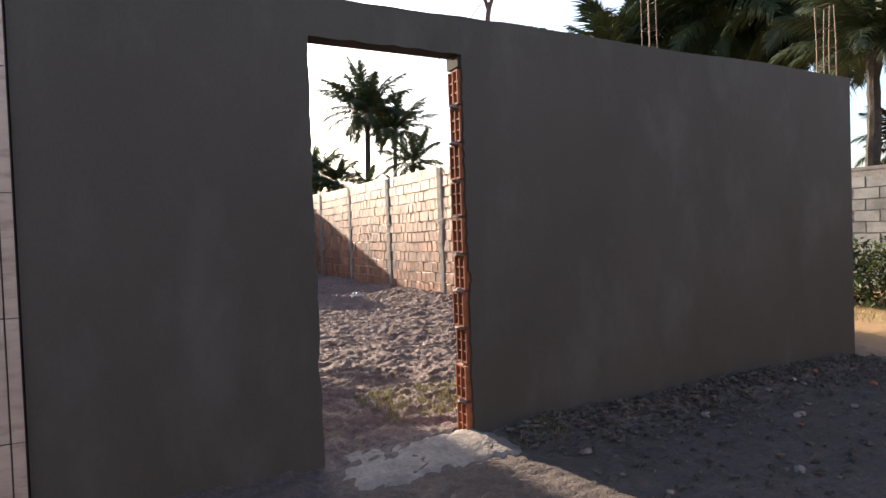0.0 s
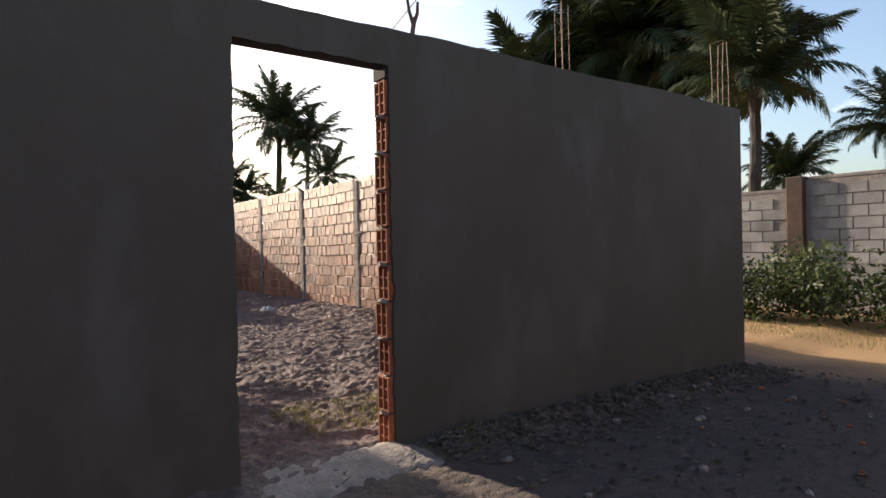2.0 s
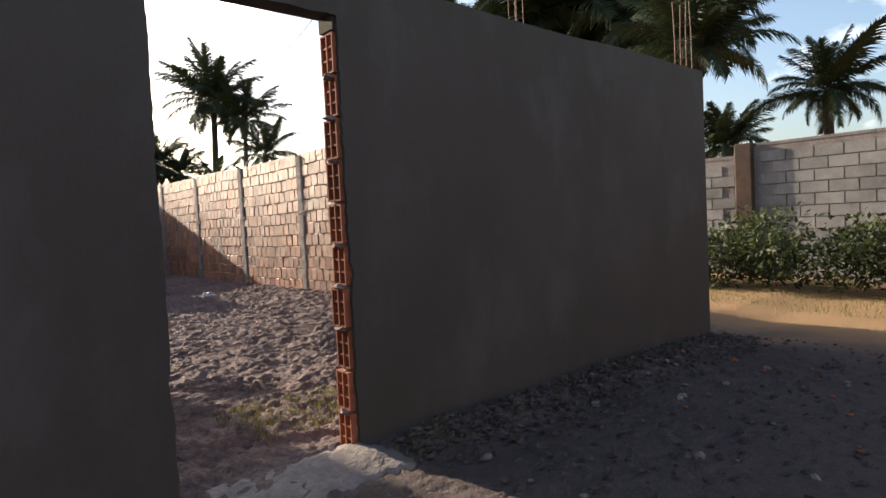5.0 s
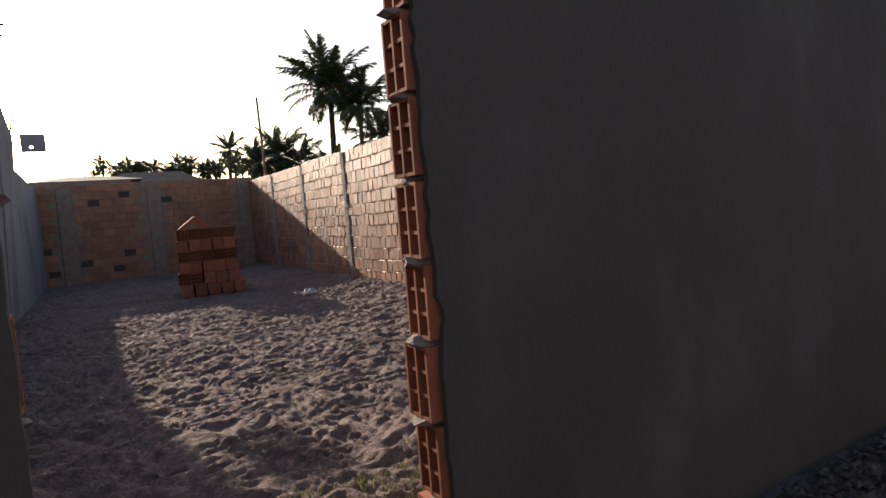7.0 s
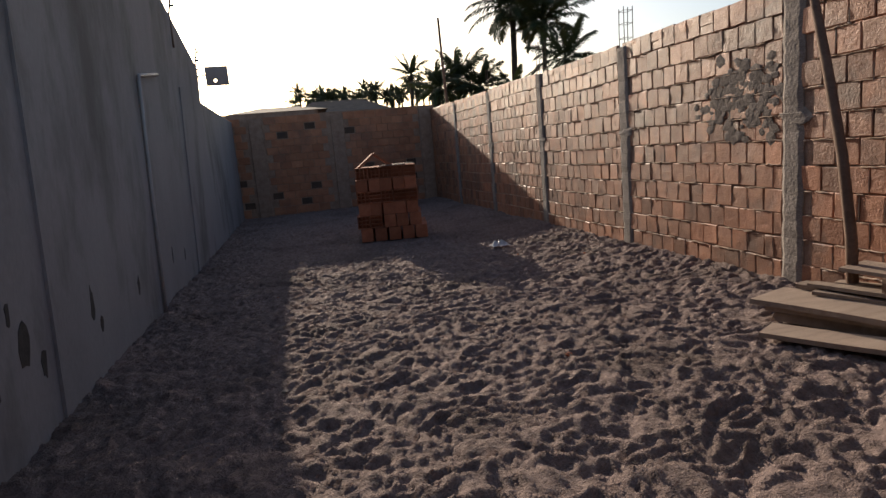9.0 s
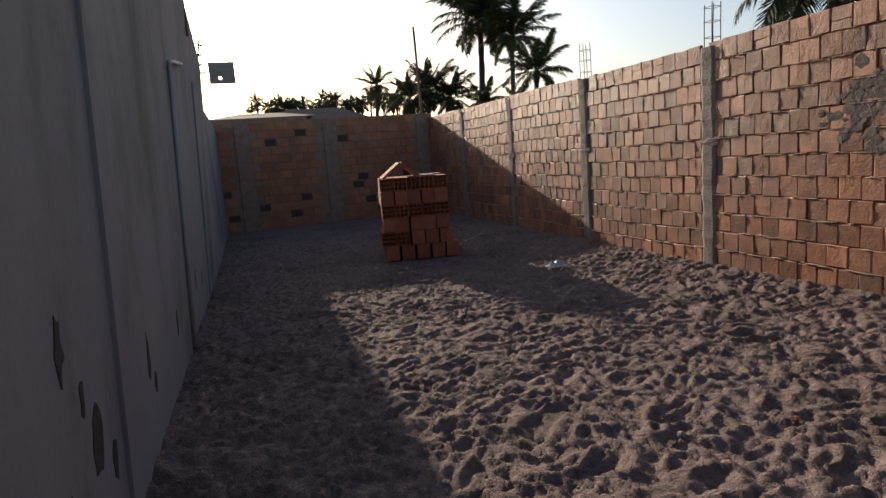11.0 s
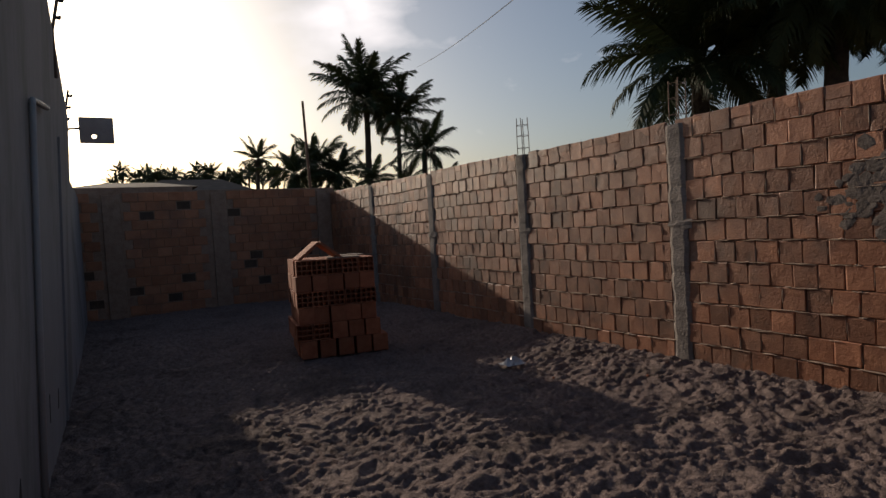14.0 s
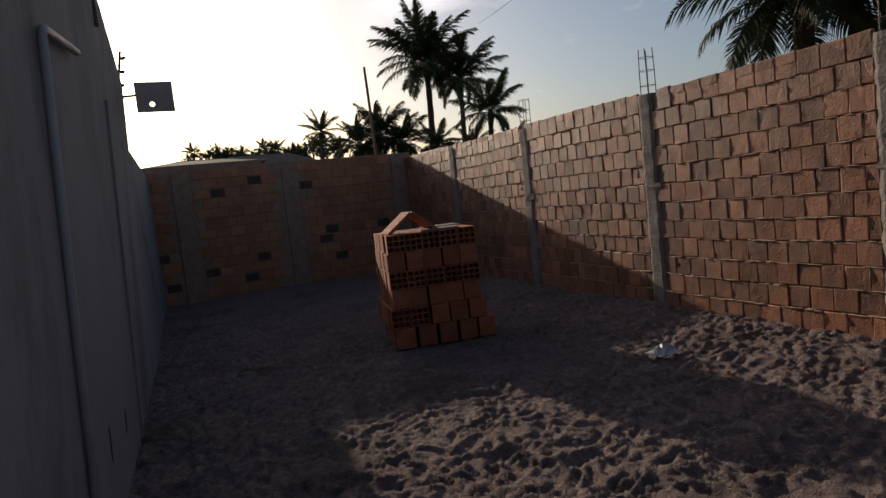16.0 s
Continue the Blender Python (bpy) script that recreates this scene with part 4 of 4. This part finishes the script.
r4 = np.random.RandomState(2)
spots = []
clumps = [(r4.uniform(6.6, 7.7), y + r4.uniform(-0.3, 0.3), r4.uniform(0.25, 0.62), r4.uniform(0.35, 0.55)) for y in np.arange(-9, 9, 0.28) for _ in range(2)]
for cx, cy, cz, rad in clumps:
    v = r4.normal(size=(330, 3))
    v /= np.linalg.norm(v, axis=1)[:, None]
    p = np.array([cx, cy, cz]) + v * rad * (r4.uniform(0.45, 1.08, (330, 1)))
    spots += [q for q in p.tolist() if q[2] > 0.02]
leaf_mass("hedge", spots, 0.046, LEAF, "dense green shrubs growing along the block wall", 3, "shrubs")
spots = []
for k in range(60):
    az, d = r4.uniform(13.5, 32), r4.uniform(40, 58)
    x, y = polar(az, d)
    v = r4.normal(size=(130, 3)); v /= np.linalg.norm(v, axis=1)[:, None]
    spots += (np.array([x, y, r4.uniform(0.5, 3.0)]) + v * r4.uniform(0.6, 1.5) * r4.uniform(0.5, 1.1, (130, 1))).tolist()
leaf_mass("scrub", spots, 0.22, LEAF, "far green scrub below the palms", 4, "scrub")
spots = []
for k in range(60):
    az, d = r4.uniform(-6, 15), r4.uniform(95, 130)
    x, y = polar(az, d)
    v = r4.normal(size=(100, 3)); v /= np.linalg.norm(v, axis=1)[:, None]
    spots += (np.array([x, y, r4.uniform(2, 8.0)]) + v * r4.uniform(1.4, 2.8) * r4.uniform(0.5, 1.1, (100, 1))).tolist()
leaf_mass("far_trees", spots, 0.5, LEAF, "hazy far tree line behind the roofs", 5, "trees")


def grass_tuft(x0, x1, y0, y1, count, h, seed, label):
    r2 = np.random.RandomState(seed)
    verts, faces = [], []
    for k in range(count):
        x, y = r2.uniform(x0, x1), r2.uniform(y0, y1)
        a = r2.uniform(0, 6.283)
        hh, w = h * r2.uniform(0.4, 1.2), 0.004
        lx, ly = r2.uniform(-0.6, 0.6, 2) * hh
        z = float(ground_height(np.array(x), np.array(y))) - 0.01
        b = len(verts)
        verts += [(x - w * math.cos(a), y - w * math.sin(a), z), (x + w * math.cos(a), y + w * math.sin(a), z), (x + lx, y + ly, z + hh)]
        faces.append((b, b + 1, b + 2))
    me = bpy.data.meshes.new("grass")
    me.from_pydata(verts, [], faces)
    me.materials.append(GRASS)
    return tagged(new("grass", me), label, "grass", kind="stuff")


grass_tuft(5.4, 6.8, -8, 8, 9000, 0.07, 1, "dry yellow-green grass verge by the shrubs")
grass_tuft(-0.3, 0.5, 0.45, 1.15, 900, 0.05, 2, "thin dry grass growing inside the doorway")
grass_tuft(0.05, 0.5, -0.35, -0.05, 160, 0.05, 3, "small weeds at the foot of the wall")


def house(x, y, w, d, h, ridge, label):
    root = new("house")
    root.location = (x, y, 0)
    bm = bmesh.new()
    box(bm, -w / 2, w / 2, 0, d, -0.2, h)
    part("wall", bm, HOUSEWALL, root)
    bm = bmesh.new()
    o = 0.3
    a = [bm.verts.new(c) for c in ((-w / 2 - o, -o, h), (w / 2 + o, -o, h), (w / 2 + o, d + o, h), (-w / 2 - o, d + o, h))]
    b = [bm.verts.new((-w / 4, d / 2, ridge)), bm.verts.new((w / 4, d / 2, ridge))]
    for f in ((a[0], a[1], b[1], b[0]), (a[2], a[3], b[0], b[1]), (a[1], a[2], b[1]), (a[3], a[0], b[0]), (a[3], a[2], a[1], a[0])):
        bm.faces.new(f)
    part("roof", bm, ROOFTILE, root)
    return tagged(root, label, "house", "houses behind the back wall")


house(2.0, 27.0, 4.6, 5.0, 3.1, 4.0, "low house with a brown tiled roof")
house(-0.6, 20.0, 2.4, 2.4, 2.9, 3.15, "small shed with a low brown roof")

# lighting pole behind the back wall, and the cable above the yard
bm = bmesh.new()
x, y = polar(17.0, 34)
tube(bm, [(x, y, -0.3), (x + 0.02, y, 3), (x - 0.05, y, 5.5), (x - 0.12, y, 8.6)], [0.09, 0.085, 0.08, 0.065], 7)
tagged(mesh_ob("utility_pole", bm, POLEWOOD), "thin dark wooden pole rising behind the yard", "pole")
a, b = Vector((*polar(27.5, 44), 1.49 + 44 * math.tan(radians(14.5)))), Vector((*polar(40.7, 12), 1.49 + 12 * math.tan(radians(24.0))))
b2 = b + (b - a) * 0.5
bm = bmesh.new()
tube(bm, [a.lerp(b2, k / 14) - Vector((0, 0, 0.5 * math.sin(math.pi * k / 14))) for k in range(15)], [0.012] * 15, 5)
tagged(mesh_ob("cable", bm, WIRE), "thin black overhead cable", "cable")

# crumpled plastic on the sand
bm = bmesh.new()
g_ = [[bm.verts.new((2.08 + i * 0.035 + rng.uniform(-0.012, 0.012), 7.93 + j * 0.03 + rng.uniform(-0.012, 0.012), 0.03 + rng.uniform(0, 0.05) * math.sin(math.pi * i / 7) * math.sin(math.pi * j / 6) * 2)) for i in range(8)] for j in range(7)]
for j in range(6):
    for i in range(7):
        bm.faces.new((g_[j][i], g_[j][i + 1], g_[j + 1][i + 1], g_[j + 1][i]))
tagged(mesh_ob("plastic_scrap", bm, PLASTIC), "crumpled white plastic scrap lying on the sand", "litter")

# scattered rubble on the sand
r5 = random.Random(12)
for k in range(60):
    bm = bmesh.new()
    bmesh.ops.create_icosphere(bm, subdivisions=1, radius=1.0)
    s = r5.uniform(0.010, 0.032)
    for v in bm.verts:
        q = 1 + r5.uniform(-0.3, 0.3)
        v.co = Vector((v.co.x * s * q, v.co.y * s * q, v.co.z * s * 0.6 * q))
    outside = k < 36
    ob = mesh_ob("rubble", bm, CONCRETE if k % 3 else CLAY)
    x, y = (r5.uniform(0.2, 3.2), r5.uniform(-2.0, -0.2)) if outside else (r5.uniform(-1.2, 3.2), r5.uniform(1.5, 15))
    ob.location = (x, y, float(ground_height(np.array(x), np.array(y))) + 0.01)
    tagged(ob, "small broken lump of masonry on the sand", "rubble", "rubble on the ground")

# dark crumbs and dry leaves swept against the foot of the plastered wall
r6 = np.random.RandomState(44)
lv, lf = [], []
for k in range(2300):
    x = r6.uniform(0.15, 3.9)
    y = -0.06 - abs(r6.normal(0, 0.22)) if k < 1600 else r6.uniform(-2.4, -0.1)
    z = float(ground_height(np.array(x), np.array(y))) + r6.uniform(0.0, 0.022)
    sz, a = r6.uniform(0.006, 0.024), r6.uniform(0, 6.283)
    n0 = len(lv)
    for q in range(4):
        b_ = a + q * math.pi / 2 + r6.uniform(-0.3, 0.3)
        lv.append((x + sz * math.cos(b_) * (1.6 if q % 2 else 0.8), y + sz * math.sin(b_), z + r6.uniform(-0.4, 0.4) * sz))
    lv.append((x, y, z + 0.6 * sz))
    lf += [(n0 + q, n0 + (q + 1) % 4, n0 + 4) for q in range(4)]
me = bpy.data.meshes.new("leaf_litter")
me.from_pydata(lv, [], lf)
me.materials.append(LITTER)
tagged(new("leaf_litter", me), "dark crumbs and dry leaves along the wall foot", "litter", kind="stuff")
